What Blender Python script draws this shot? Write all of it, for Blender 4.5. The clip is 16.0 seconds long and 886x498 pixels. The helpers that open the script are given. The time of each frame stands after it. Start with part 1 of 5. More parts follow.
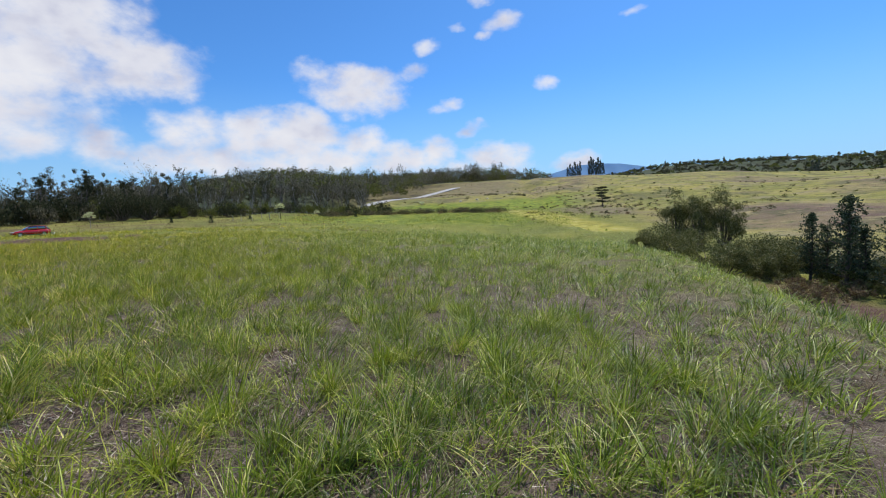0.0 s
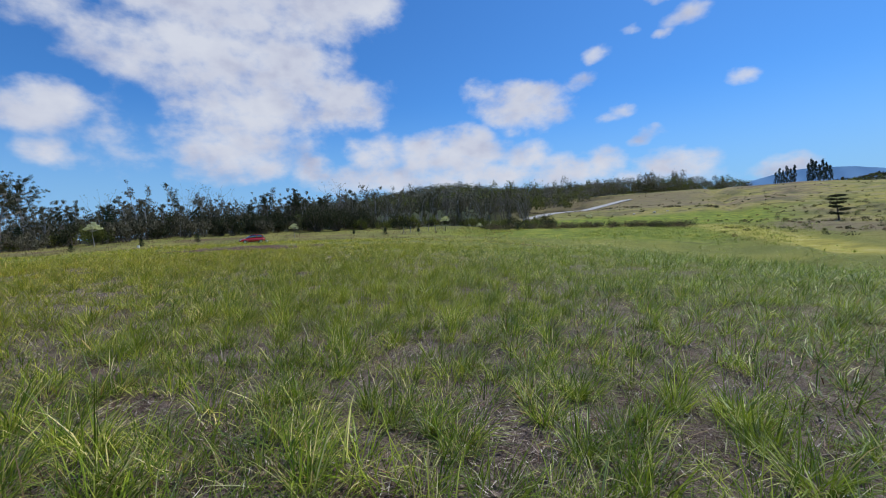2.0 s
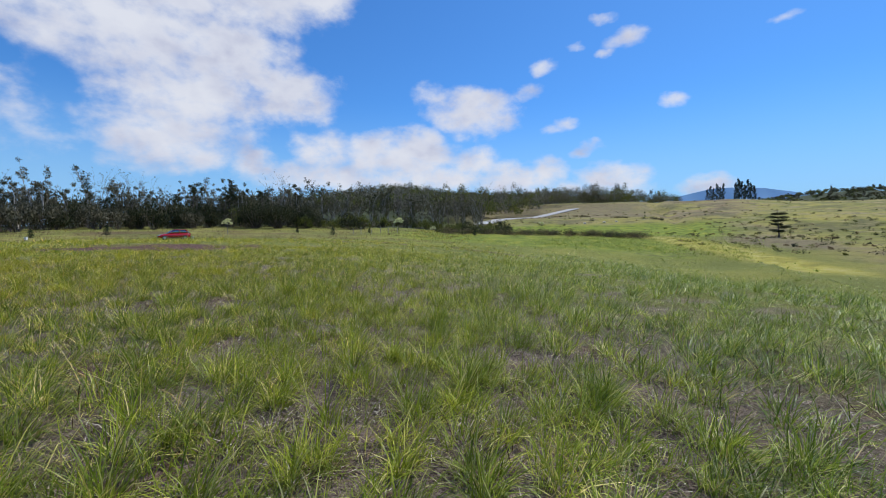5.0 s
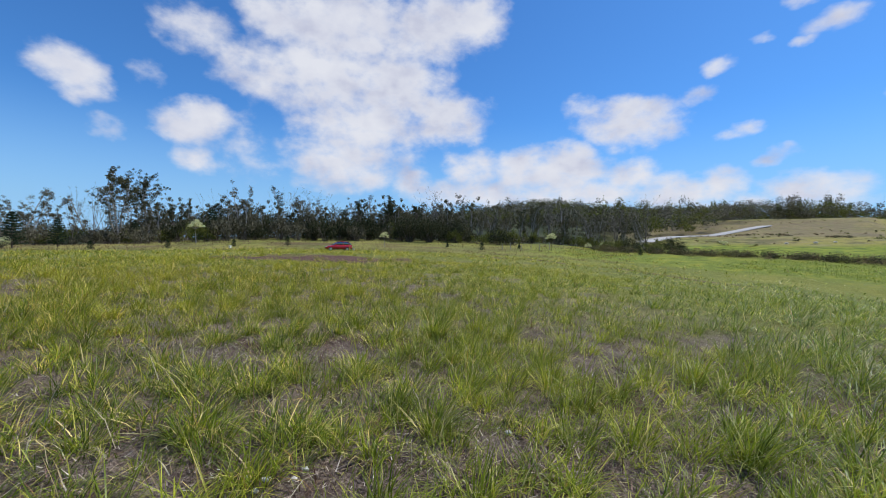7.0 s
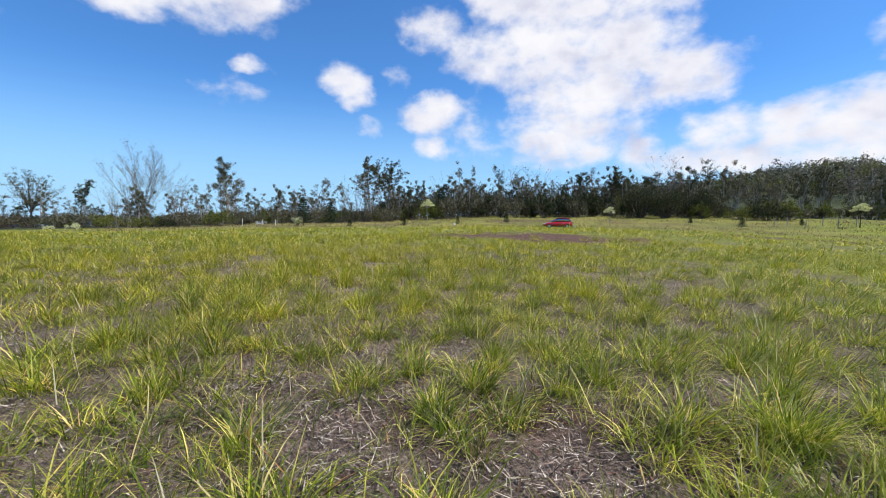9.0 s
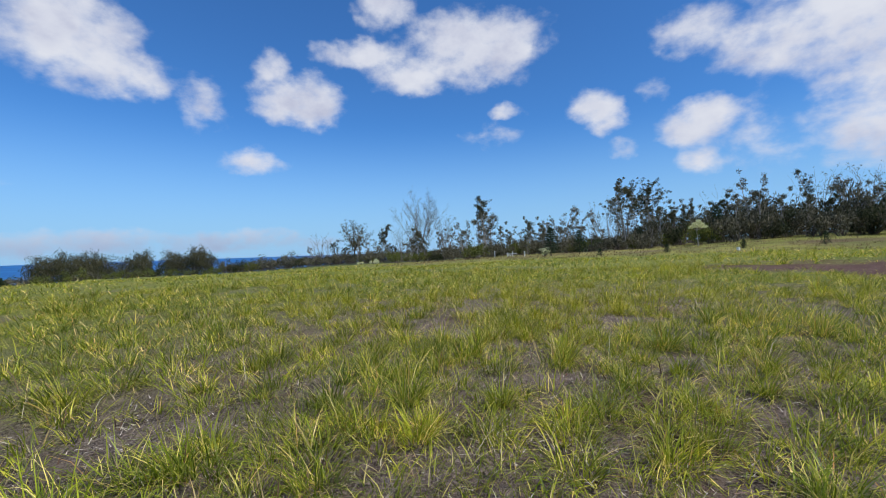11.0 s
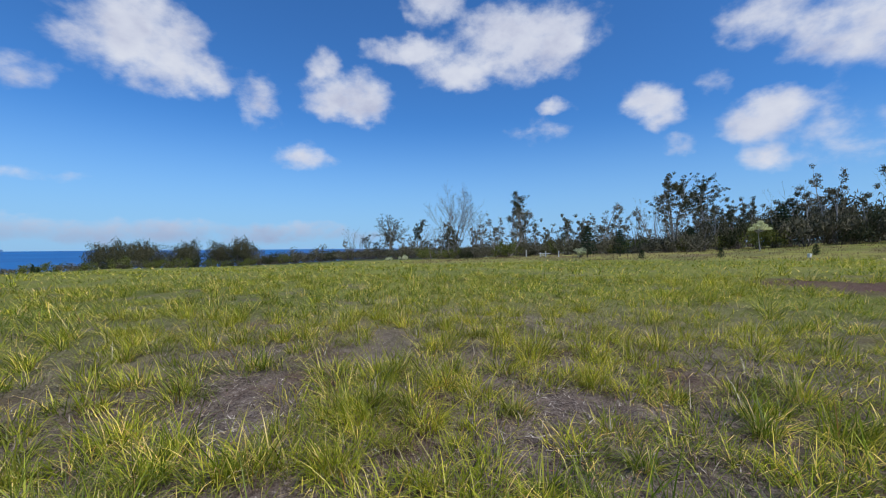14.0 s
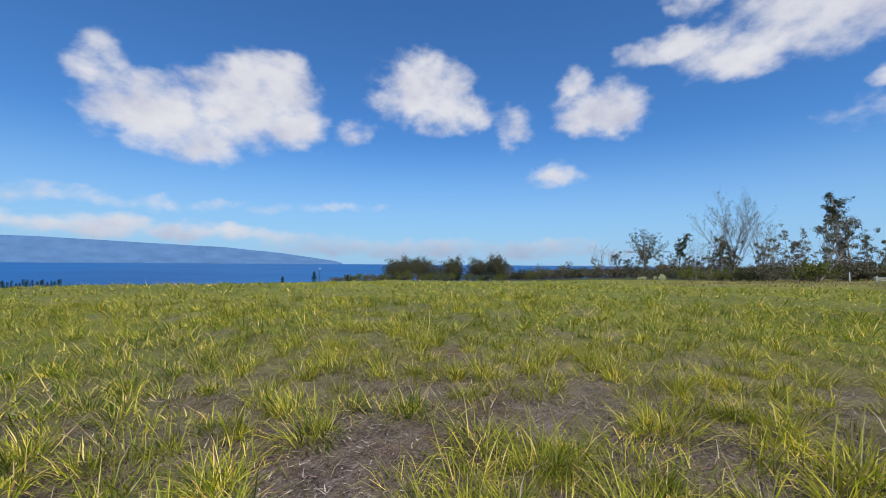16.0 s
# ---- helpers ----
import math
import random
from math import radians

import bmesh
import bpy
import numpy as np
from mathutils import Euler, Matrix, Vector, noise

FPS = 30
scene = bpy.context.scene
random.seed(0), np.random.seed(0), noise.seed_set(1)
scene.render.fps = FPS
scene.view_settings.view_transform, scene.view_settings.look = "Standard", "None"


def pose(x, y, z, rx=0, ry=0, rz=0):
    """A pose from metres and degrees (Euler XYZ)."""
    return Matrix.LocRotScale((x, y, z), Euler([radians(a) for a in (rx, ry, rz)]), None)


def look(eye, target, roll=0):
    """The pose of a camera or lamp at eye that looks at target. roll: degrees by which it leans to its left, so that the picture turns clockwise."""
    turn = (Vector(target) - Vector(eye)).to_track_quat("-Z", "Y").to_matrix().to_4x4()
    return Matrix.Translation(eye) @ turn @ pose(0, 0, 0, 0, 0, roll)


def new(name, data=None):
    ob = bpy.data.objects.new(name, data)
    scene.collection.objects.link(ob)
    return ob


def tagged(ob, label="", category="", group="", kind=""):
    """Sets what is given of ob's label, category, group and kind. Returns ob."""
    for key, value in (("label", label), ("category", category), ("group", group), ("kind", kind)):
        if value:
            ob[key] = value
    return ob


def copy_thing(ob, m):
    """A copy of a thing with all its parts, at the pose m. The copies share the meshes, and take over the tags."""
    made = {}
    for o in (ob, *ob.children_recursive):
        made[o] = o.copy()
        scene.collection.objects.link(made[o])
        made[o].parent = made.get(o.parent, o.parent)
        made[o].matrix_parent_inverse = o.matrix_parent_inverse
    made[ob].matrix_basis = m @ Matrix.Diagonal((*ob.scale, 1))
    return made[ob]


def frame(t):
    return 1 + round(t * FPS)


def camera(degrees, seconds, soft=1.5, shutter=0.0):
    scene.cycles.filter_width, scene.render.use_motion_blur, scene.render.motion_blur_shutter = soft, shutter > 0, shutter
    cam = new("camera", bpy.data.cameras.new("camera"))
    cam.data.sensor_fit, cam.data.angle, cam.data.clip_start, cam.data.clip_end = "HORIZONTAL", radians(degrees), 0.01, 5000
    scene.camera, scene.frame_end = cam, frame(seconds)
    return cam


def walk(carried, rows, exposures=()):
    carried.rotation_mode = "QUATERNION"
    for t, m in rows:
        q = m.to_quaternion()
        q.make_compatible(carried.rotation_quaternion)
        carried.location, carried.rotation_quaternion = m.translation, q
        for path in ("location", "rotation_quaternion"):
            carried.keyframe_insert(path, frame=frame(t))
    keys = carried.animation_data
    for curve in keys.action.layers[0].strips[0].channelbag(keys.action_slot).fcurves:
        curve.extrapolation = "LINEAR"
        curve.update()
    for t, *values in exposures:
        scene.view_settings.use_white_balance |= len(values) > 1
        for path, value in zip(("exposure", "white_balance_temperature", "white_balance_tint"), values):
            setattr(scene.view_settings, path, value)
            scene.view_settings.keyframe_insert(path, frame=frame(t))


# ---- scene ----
cam = camera(92.0, 16.0, soft=1.0)
PATH = [
    (0, pose(-1.245, 3.312, 2.103, 84.62, 2.95, 1.35)),
    (0.5, pose(-1.335, 4.129, 2.106, 86.33, 2.72, 5.10)),
    (1, pose(-1.504, 4.948, 2.066, 89.62, 1.38, 10.78)),
    (1.5, pose(-1.928, 5.800, 2.012, 87.27, 0.65, 22.61)),
    (2, pose(-2.272, 6.635, 2.074, 87.45, 2.54, 22.61)),
    (2.5, pose(-2.641, 7.442, 2.097, 87.50, 1.37, 23.17)),
    (3, pose(-3.048, 8.261, 2.050, 84.66, -0.73, 15.71)),
    (3.2, pose(-3.222, 8.631, 2.028, 85.97, 0.45, 14.29)),
    (5.3, pose(-6.036, 11.796, 2.333, 88.25, 0.19, 16.15)),
    (5.5, pose(-6.266, 12.194, 2.330, 89.94, -0.68, 18.92)),
    (6, pose(-6.890, 13.205, 2.335, 90.54, -1.36, 25.02)),
    (6.5, pose(-7.514, 14.047, 2.316, 89.64, -1.46, 27.35)),
    (7, pose(-8.248, 14.874, 2.301, 89.54, -1.03, 34.75)),
    (7.5, pose(-9.009, 15.593, 2.328, 88.13, 0.58, 36.77)),
    (8, pose(-9.739, 16.211, 2.337, 88.29, 0.35, 47.08)),
    (8.5, pose(-10.508, 16.858, 2.316, 85.16, -0.26, 52.72)),
    (9, pose(-11.191, 17.415, 2.306, 86.02, -0.61, 63.40)),
    (9.5, pose(-11.837, 17.830, 2.335, 88.39, -2.07, 71.47)),
    (10, pose(-12.583, 18.106, 2.372, 92.63, -1.35, 86.53)),
    (10.2, pose(-12.917, 18.207, 2.389, 89.89, -0.33, 91.89)),
    (12.3, pose(-16.248, 19.698, 2.659, 90.82, 0.93, 100.07)),
    (12.5, pose(-16.556, 19.880, 2.656, 88.68, -0.91, 101.02)),
    (13, pose(-17.317, 20.316, 2.692, 90.49, -1.67, 96.72)),
    (13.5, pose(-18.012, 20.699, 2.656, 89.60, -0.91, 94.62)),
    (14, pose(-18.697, 20.862, 2.671, 89.74, 0.33, 102.01)),
    (14.5, pose(-19.310, 20.897, 2.725, 91.52, 0.08, 116.21)),
    (15, pose(-19.749, 20.892, 2.741, 91.85, 1.12, 130.34)),
    (15.5, pose(-20.159, 20.797, 2.796, 93.66, 1.20, 138.17)),
    (16, pose(-20.748, 20.933, 2.759, 91.94, -0.45, 134.61)),
]
EXPOSURES = [(0, -0.18, 6250, 10), (1.0, -0.26, 6150, 10), (1.5, -0.36, 6000, 10), (2.5, -0.5, 5800, 10), (3.0, -0.45, 5800, 10), (5.5, -0.3, 6000, 10), (6.0, -0.36, 5950, 10),
             (7.0, -0.26, 6100, 10), (8.5, -0.02, 6350, 10), (9.0, 0.05, 6400, 10), (9.5, 0.05, 6400, 10), (10.0, -0.1, 6350, 10), (10.2, -0.12, 6300, 10),
             (12.3, -0.6, 5750, 10), (13.5, -0.48, 5800, 10), (14.5, -0.3, 6050, 10), (15.0, -0.28, 6250, 10), (16, -0.28, 6300, 10)]
walk(cam, PATH, EXPOSURES)

# The clear sky, the sun high ahead of the first view, and the exposure
SUN_AZ, SUN_EL = -32.0, 58.0


def toward(az, el):
    """A direction from a bearing (degrees, turning left from +y) and an elevation."""
    a, e = radians(az), radians(el)
    return Vector((-math.sin(a) * math.cos(e), math.cos(a) * math.cos(e), math.sin(e)))


sun = new("sun", bpy.data.lights.new("sun", "SUN"))
sun.data.energy, sun.data.angle, sun.data.color = 5.0, radians(0.6), (1.0, 0.955, 0.89)
sun.matrix_world = look(toward(SUN_AZ, SUN_EL) * 100, (0, 0, 0))

# Clouds: bearing, elevation, half width and half height in degrees, thickness
BIG_CLOUD = [
    (46.0, 25.7, 10.8, 5.1, 1), (51.6, 20.8, 8.3, 4.4, 1), (37.1, 26.8, 7.1, 3.6, 1), (31.4, 27.2, 4.5, 2.4, 1),
    (45.5, 15.6, 7.6, 4.4, 1), (35.2, 16.3, 5.6, 3.3, 1), (47.6, 10.8, 7.4, 3.6, 0.9), (42.2, 20.3, 6.7, 3.9, 1),
    (55.7, 26.7, 4.6, 3.3, 0.8), (64.9, 23.2, 3.4, 2.2, 0.6), (51.7, 26.2, 6.9, 4.0, 1), (58.9, 20.4, 3.8, 2.7, 0.6),
]
SCATTERED = [
    (75.5, 16.3, 2.5, 2.2, 0.9), (64.7, 13.2, 3.7, 2.6, 0.95), (65.0, 9.5, 2.1, 1.5, 0.7), (60.0, 11.2, 2.5, 2.9, 0.4),
    (73.2, 11.6, 1.4, 1.0, 0.4), (69.4, 17.8, 1.3, 1.1, 0.4), (11.1, 15.1, 5.4, 2.5, 1), (4.0, 17.2, 2.0, 0.8, 0.5),
    (2.3, 19.8, 1.6, 0.9, 0.6), (16.4, 17.3, 2.6, 1.0, 0.4), (-0.4, 13.3, 1.5, 0.7, 0.5), (-4.0, 10.3, 1.3, 0.7, 0.6),
]
NORTH_WISPS = [
    (-12.8, 15.0, 1.4, 0.8, 0.6), (-7.1, 22.0, 2.0, 0.8, 0.55), (-4.9, 20.9, 1.0, 0.5, 0.4), (-22.7, 21.1, 1.3, 0.5, 0.5),
    (0.6, 12.8, 1.6, 0.6, 0.5), (-2.6, 9.8, 1.3, 0.6, 0.55), (-1.4, 22.1, 0.9, 0.4, 0.3), (-4.7, 24.2, 1.4, 0.6, 0.5),
]
BANK = [
    (24.9, 9.9, 3.7, 2.6, 0.95), (18.7, 10.3, 4.6, 2.4, 1), (11.5, 8.8, 3.2, 2.1, 0.95), (6.9, 6.5, 4.4, 1.9, 0.9),
    (1.6, 7.2, 2.4, 1.9, 0.9), (-6.1, 6.4, 4.0, 1.6, 0.85), (-15.3, 5.2, 2.7, 1.0, 0.7), (32.0, 9.7, 2.7, 2.1, 0.7),
    (28.8, 6.9, 8.8, 1.8, 0.8), (17.3, 6.8, 8.2, 2.0, 0.9), (39.4, 7.9, 2.3, 1.8, 0.8), (35.9, 6.5, 4.0, 1.3, 0.6),
    (-2.4, 5.0, 8.9, 1.0, 0.6),
]
BANK_EAST = [
    (23.5, 9.9, 4.8, 2.7, 0.9), (19.0, 8.8, 3.0, 3.1, 0.9), (30.7, 9.8, 3.2, 2.4, 0.7),
    (38.9, 7.9, 2.5, 1.8, 0.8), (87.4, 17.5, 1.7, 0.7, 0.5), 
    (89.3, 14.6, 2.4, 1.1, 0.25),
]
SEA_CLOUDS = [
    (157.8, 19.4, 5.2, 4.6, 1), (159.9, 21.3, 2.4, 2.4, 1), (154.6, 16.7, 3.8, 2.5, 0.9), (137.6, 22.1, 5.6, 4.0, 1),
    (132.8, 19.5, 4.2, 2.3, 0.9), (125.2, 17.3, 2.5, 2.6, 0.5), (117.2, 22.6, 1.8, 1.5, 0.7), (114.2, 18.8, 5.0, 2.9, 1),
    (91.3, 25.1, 8.2, 3.7, 1), (105.9, 24.5, 5.2, 1.5, 0.9), (103.2, 29.7, 3.6, 2.2, 0.9), (99.4, 22.3, 5.6, 2.0, 0.9),
    (86.4, 25.0, 3.5, 3.0, 1), (77.0, 16.8, 2.4, 2.1, 0.95), (120.1, 11.3, 3.0, 1.5, 0.6), (146.5, 17.1, 2.0, 1.2, 0.4),
]
FAR_SEA_CLOUDS = [
    (169.2, 16.4, 5.2, 3.5, 1), (160.1, 18.3, 5.9, 3.8, 1), (156.0, 22.0, 3.3, 2.5, 1), (165.1, 13.5, 5.1, 2.2, 0.9),
    (174.0, 19.5, 2.5, 2.4, 0.6), (173.6, 22.0, 1.4, 1.1, 0.4), (146.7, 16.7, 2.2, 1.2, 0.4), (178.4, 3.4, 3.0, 0.9, 0.8),
    (172.8, 3.8, 3.3, 1.2, 0.85), (183.5, 3.7, 3.6, 1.1, 0.8), (189.0, 3.4, 3.6, 1.0, 0.7), (166.2, 3.4, 3.6, 1.0, 0.8), (160.7, 3.5, 2.8, 1.0, 0.8),
]
LOW_HAZE = [
    (173.4, 6.5, 12.2, 0.7, 0.32), (148.4, 7.1, 5.0, 0.6, 0.3), (177.8, 7.2, 4.9, 0.5, 0.25), (186.5, 6.8, 6.0, 0.6, 0.3), (146.9, 2.2, 7.9, 1.1, 0.6),
    (136.4, 2.0, 8.3, 1.2, 0.6), (123.7, 1.9, 8.7, 1.1, 0.6), (155.2, 2.8, 4.0, 0.9, 0.45), 
    (114.6, 1.6, 5.3, 0.9, 0.5),
]


def build_world():
    world = bpy.data.worlds.new("sky")
    scene.world = world
    world.use_nodes = True
    nt = world.node_tree
    nt.nodes.clear()
    N, Lk = nt.nodes.new, nt.links.new

    def math_node(op, a, b=None, c=None, clamp=False):
        n = N("ShaderNodeMath")
        n.operation, n.use_clamp = op, clamp
        for i, v in enumerate((a, b, c)):
            if v is None:
                continue
            if isinstance(v, (int, float)):
                n.inputs[i].default_value = v
            else:
                Lk(v, n.inputs[i])
        return n.outputs[0]

    sky = N("ShaderNodeTexSky")
    sky.sky_type, sky.sun_disc = "NISHITA", False
    sky.sun_elevation, sky.sun_rotation = radians(SUN_EL), radians(-SUN_AZ)
    sky.altitude, sky.air_density, sky.dust_density, sky.ozone_density = 300, 1.0, 0.5, 2.0
    deep = N("ShaderNodeMix")
    deep.data_type, deep.blend_type = "RGBA", "MULTIPLY"
    deep.inputs[0].default_value = 1.0
    deep.inputs[7].default_value = (0.52, 0.98, 1.45, 1)
    Lk(sky.outputs[0], deep.inputs[6])

    co = N("ShaderNodeTexCoord")
    sep = N("ShaderNodeSeparateXYZ")
    Lk(co.outputs["Generated"], sep.inputs[0])
    x, y, z = sep.outputs
    az = math_node("MULTIPLY", math_node("ARCTAN2", math_node("MULTIPLY", x, -1.0), y), 180 / math.pi)
    az = math_node("MULTIPLY_ADD", math_node("LESS_THAN", az, -140.0), 360.0, az)
    el = math_node("MULTIPLY", math_node("ARCSINE", z), 180 / math.pi)
    # pale marine haze towards the horizon
    low = N("ShaderNodeMapRange")
    low.interpolation_type = "SMOOTHSTEP"
    low.inputs["From Min"].default_value, low.inputs["From Max"].default_value = 17.0, -2.0
    low.inputs["To Max"].default_value = 0.9
    Lk(el, low.inputs["Value"])
    haze = N("ShaderNodeMix")
    haze.data_type = "RGBA"
    haze.inputs[7].default_value = (3.7, 6.0, 8.4, 1)
    Lk(low.outputs[0], haze.inputs[0]), Lk(deep.outputs[2], haze.inputs[6])
    clear = N("ShaderNodeBackground")
    clear.inputs["Strength"].default_value = 0.115
    Lk(haze.outputs[2], clear.inputs["Color"])
    flat = N("ShaderNodeCombineXYZ")
    Lk(az, flat.inputs[0]), Lk(el, flat.inputs[1])

    # Billows: the outlines of the clouds are pushed about by noise before they are cut
    def fbm(scale, detail, rough, offset=0.0):
        m = N("ShaderNodeMapping")
        m.inputs["Location"].default_value = (offset, offset * 0.7, 0.0)
        m.inputs["Scale"].default_value = (1.0, 1.0, 1.5)
        Lk(co.outputs["Generated"], m.inputs["Vector"])
        n = N("ShaderNodeTexNoise")
        n.inputs["Scale"].default_value, n.inputs["Detail"].default_value = scale, detail
        n.inputs["Roughness"].default_value = rough
        Lk(m.outputs[0], n.inputs["Vector"])
        return n
    warp = fbm(9.0, 4.0, 0.6, 3.0)
    push = N("ShaderNodeVectorMath")
    push.operation = "MULTIPLY_ADD"
    Lk(warp.outputs["Color"], push.inputs[0])
    push.inputs[1].default_value = (4.0, 2.8, 0.0)
    push.inputs[2].default_value = (-2.0, -1.4, 0.0)
    place = N("ShaderNodeVectorMath")
    Lk(flat.outputs[0], place.inputs[0]), Lk(push.outputs[0], place.inputs[1])

    cover = None
    for a, e, ra, re, dens in (*BIG_CLOUD, *SCATTERED, *NORTH_WISPS, *BANK, *BANK_EAST, *SEA_CLOUDS, *FAR_SEA_CLOUDS, *LOW_HAZE):
        n = N("ShaderNodeVectorMath")
        n.operation = "MULTIPLY_ADD"
        Lk(place.outputs[0], n.inputs[0])
        n.inputs[1].default_value = (1 / (1.27 * ra), 1 / (1.27 * re), 0)
        n.inputs[2].default_value = (-a / (1.27 * ra), -e / (1.27 * re), 0)
        r2 = N("ShaderNodeVectorMath")
        r2.operation = "DOT_PRODUCT"
        Lk(n.outputs[0], r2.inputs[0]), Lk(n.outputs[0], r2.inputs[1])
        blob = math_node("MULTIPLY_ADD", r2.outputs["Value"], -dens, dens)
        cover = blob if cover is None else math_node("SMOOTH_MAX", cover, blob, 0.25)
    fine = fbm(19.0, 7.0, 0.54)
    edge = math_node("ADD", cover, math_node("MULTIPLY_ADD", fine.outputs[0], 1.7, -0.98))
    mask = N("ShaderNodeMapRange")
    mask.interpolation_type = "SMOOTHSTEP"
    mask.inputs["From Min"].default_value, mask.inputs["From Max"].default_value = -0.26, 0.86
    Lk(edge, mask.inputs["Value"])

    # Sunlit billows and lavender-grey hollows: the fall of the cloud's density towards the sun
    here, above = fbm(8.5, 5.0, 0.5), fbm(8.5, 5.0, 0.5)
    above.inputs["Vector"].links[0].from_node.inputs["Location"].default_value = (0.012, 0.016, 0.055)
    fall = math_node("SUBTRACT", here.outputs[0], above.outputs[0])
    deepness = math_node("MULTIPLY_ADD", edge, -0.16, 0.66)
    light = math_node("MULTIPLY_ADD", fall, 1.25, deepness)
    tone = N("ShaderNodeValToRGB")
    tone.color_ramp.elements[0].position, tone.color_ramp.elements[0].color = 0.22, (0.62, 0.63, 0.76, 1)
    tone.color_ramp.elements[1].position, tone.color_ramp.elements[1].color = 0.74, (0.93, 0.92, 0.95, 1)
    mid_tone = tone.color_ramp.elements.new(0.48)
    mid_tone.color = (0.82, 0.82, 0.89, 1)
    Lk(light, tone.inputs[0])
    cloud = N("ShaderNodeBackground")
    cloud.inputs["Strength"].default_value = 1.0
    thin = N("ShaderNodeMapRange")
    thin.interpolation_type = "SMOOTHSTEP"
    thin.inputs["From Min"].default_value, thin.inputs["From Max"].default_value = 4.6, 0.8
    thin.inputs["To Max"].default_value = 0.8
    Lk(el, thin.inputs["Value"])
    faded = N("ShaderNodeMix")
    faded.data_type = "RGBA"
    faded.inputs[7].default_value = (0.37, 0.50, 0.71, 1)
    Lk(thin.outputs[0], faded.inputs[0]), Lk(tone.outputs[0], faded.inputs[6])
    Lk(faded.outputs[2], cloud.inputs["Color"])
    mix = N("ShaderNodeMixShader")
    Lk(mask.outputs[0], mix.inputs[0]), Lk(clear.outputs[0], mix.inputs[1]), Lk(cloud.outputs[0], mix.inputs[2])
    out = N("ShaderNodeOutputWorld")
    Lk(mix.outputs[0], out.inputs["Surface"])


build_world()

# ---- materials ----


def material(name):
    m = bpy.data.materials.new(name)
    m.use_nodes = True
    nt = m.node_tree
    nt.nodes.clear()
    return m, nt.nodes.new, nt.links.new


def ramp(N, Lk, fac, stops):
    r = N("ShaderNodeValToRGB")
    el = r.color_ramp.elements
    while len(el) < len(stops):
        el.new(0.5)
    for e, (p, c) in zip(el, stops):
        e.position, e.color = p, (*c, 1)
    Lk(fac, r.inputs[0])
    return r.outputs[0]


def noise_node(N, Lk, scale, detail=5.0, rough=0.55, vector=None, distort=0.0):
    n = N("ShaderNodeTexNoise")
    n.inputs["Scale"].default_value, n.inputs["Detail"].default_value = scale, detail
    n.inputs["Roughness"].default_value, n.inputs["Distortion"].default_value = rough, distort
    if vector is None:
        g = N("ShaderNodeNewGeometry")
        vector = g.outputs["Position"]
    Lk(vector, n.inputs["Vector"])
    return n.outputs["Fac"]


def mixed(N, Lk, fac, a, b, blend="MIX"):
    m = N("ShaderNodeMix")
    m.data_type, m.blend_type = "RGBA", blend
    for s, v in ((0, fac), (6, a), (7, b)):
        if isinstance(v, (int, float)):
            m.inputs[s].default_value = v
        elif isinstance(v, tuple):
            m.inputs[s].default_value = (*v, 1)
        else:
            Lk(v, m.inputs[s])
    return m.outputs[2]


def leaf_material(name, stops, glow=0.35, gloss=0.45, patch=None, west=None):
    """Thin leaves: each island takes its own shade, some light passes through."""
    m, N, Lk = material(name)
    geo = N("ShaderNodeNewGeometry")
    col = ramp(N, Lk, geo.outputs["Random Per Island"], stops)
    if patch:
        scale, tone = patch
        f = noise_node(N, Lk, scale, 3.0)
        w = ramp(N, Lk, f, [(0.42, (0, 0, 0)), (0.62, (0.75, 0.75, 0.75))])
        col = mixed(N, Lk, w, col, mixed(N, Lk, 0.55, col, tone))
    if west:
        # single tussocks are paler or darker than their neighbours
        col = mixed(N, Lk, 1.0, col, ramp(N, Lk, noise_node(N, Lk, 1.5, 3.0, 0.6), [(0.36, (0.5, 0.55, 0.6)), (0.5, (1.0, 1.0, 1.0)), (0.64, (1.4, 1.32, 1.1))]), "MULTIPLY")
        # the growth turns yellower towards the drier west of the field
        sx = N("ShaderNodeSeparateXYZ")
        Lk(geo.outputs["Position"], sx.inputs[0])
        mr = N("ShaderNodeMapRange")
        mr.inputs["From Min"].default_value, mr.inputs["From Max"].default_value = 0.0, -24.0
        mr.inputs["To Max"].default_value = 0.85
        Lk(sx.outputs[0], mr.inputs["Value"])
        col = mixed(N, Lk, mr.outputs[0], col, mixed(N, Lk, 1.0, col, west, "MULTIPLY"))
    b = N("ShaderNodeBsdfPrincipled")
    b.inputs["Roughness"].default_value = gloss
    b.inputs["Specular IOR Level"].default_value = 0.24 if west else 0.10
    Lk(col, b.inputs["Base Color"])
    t = N("ShaderNodeBsdfTranslucent")
    Lk(mixed(N, Lk, 0.5, col, (0.30, 0.36, 0.03), "MIX") if glow > 0.29 else col, t.inputs["Color"])
    mx = N("ShaderNodeMixShader")
    mx.inputs[0].default_value = glow
    o = N("ShaderNodeOutputMaterial")
    Lk(b.outputs[0], mx.inputs[1]), Lk(t.outputs[0], mx.inputs[2]), Lk(mx.outputs[0], o.inputs[0])
    return m


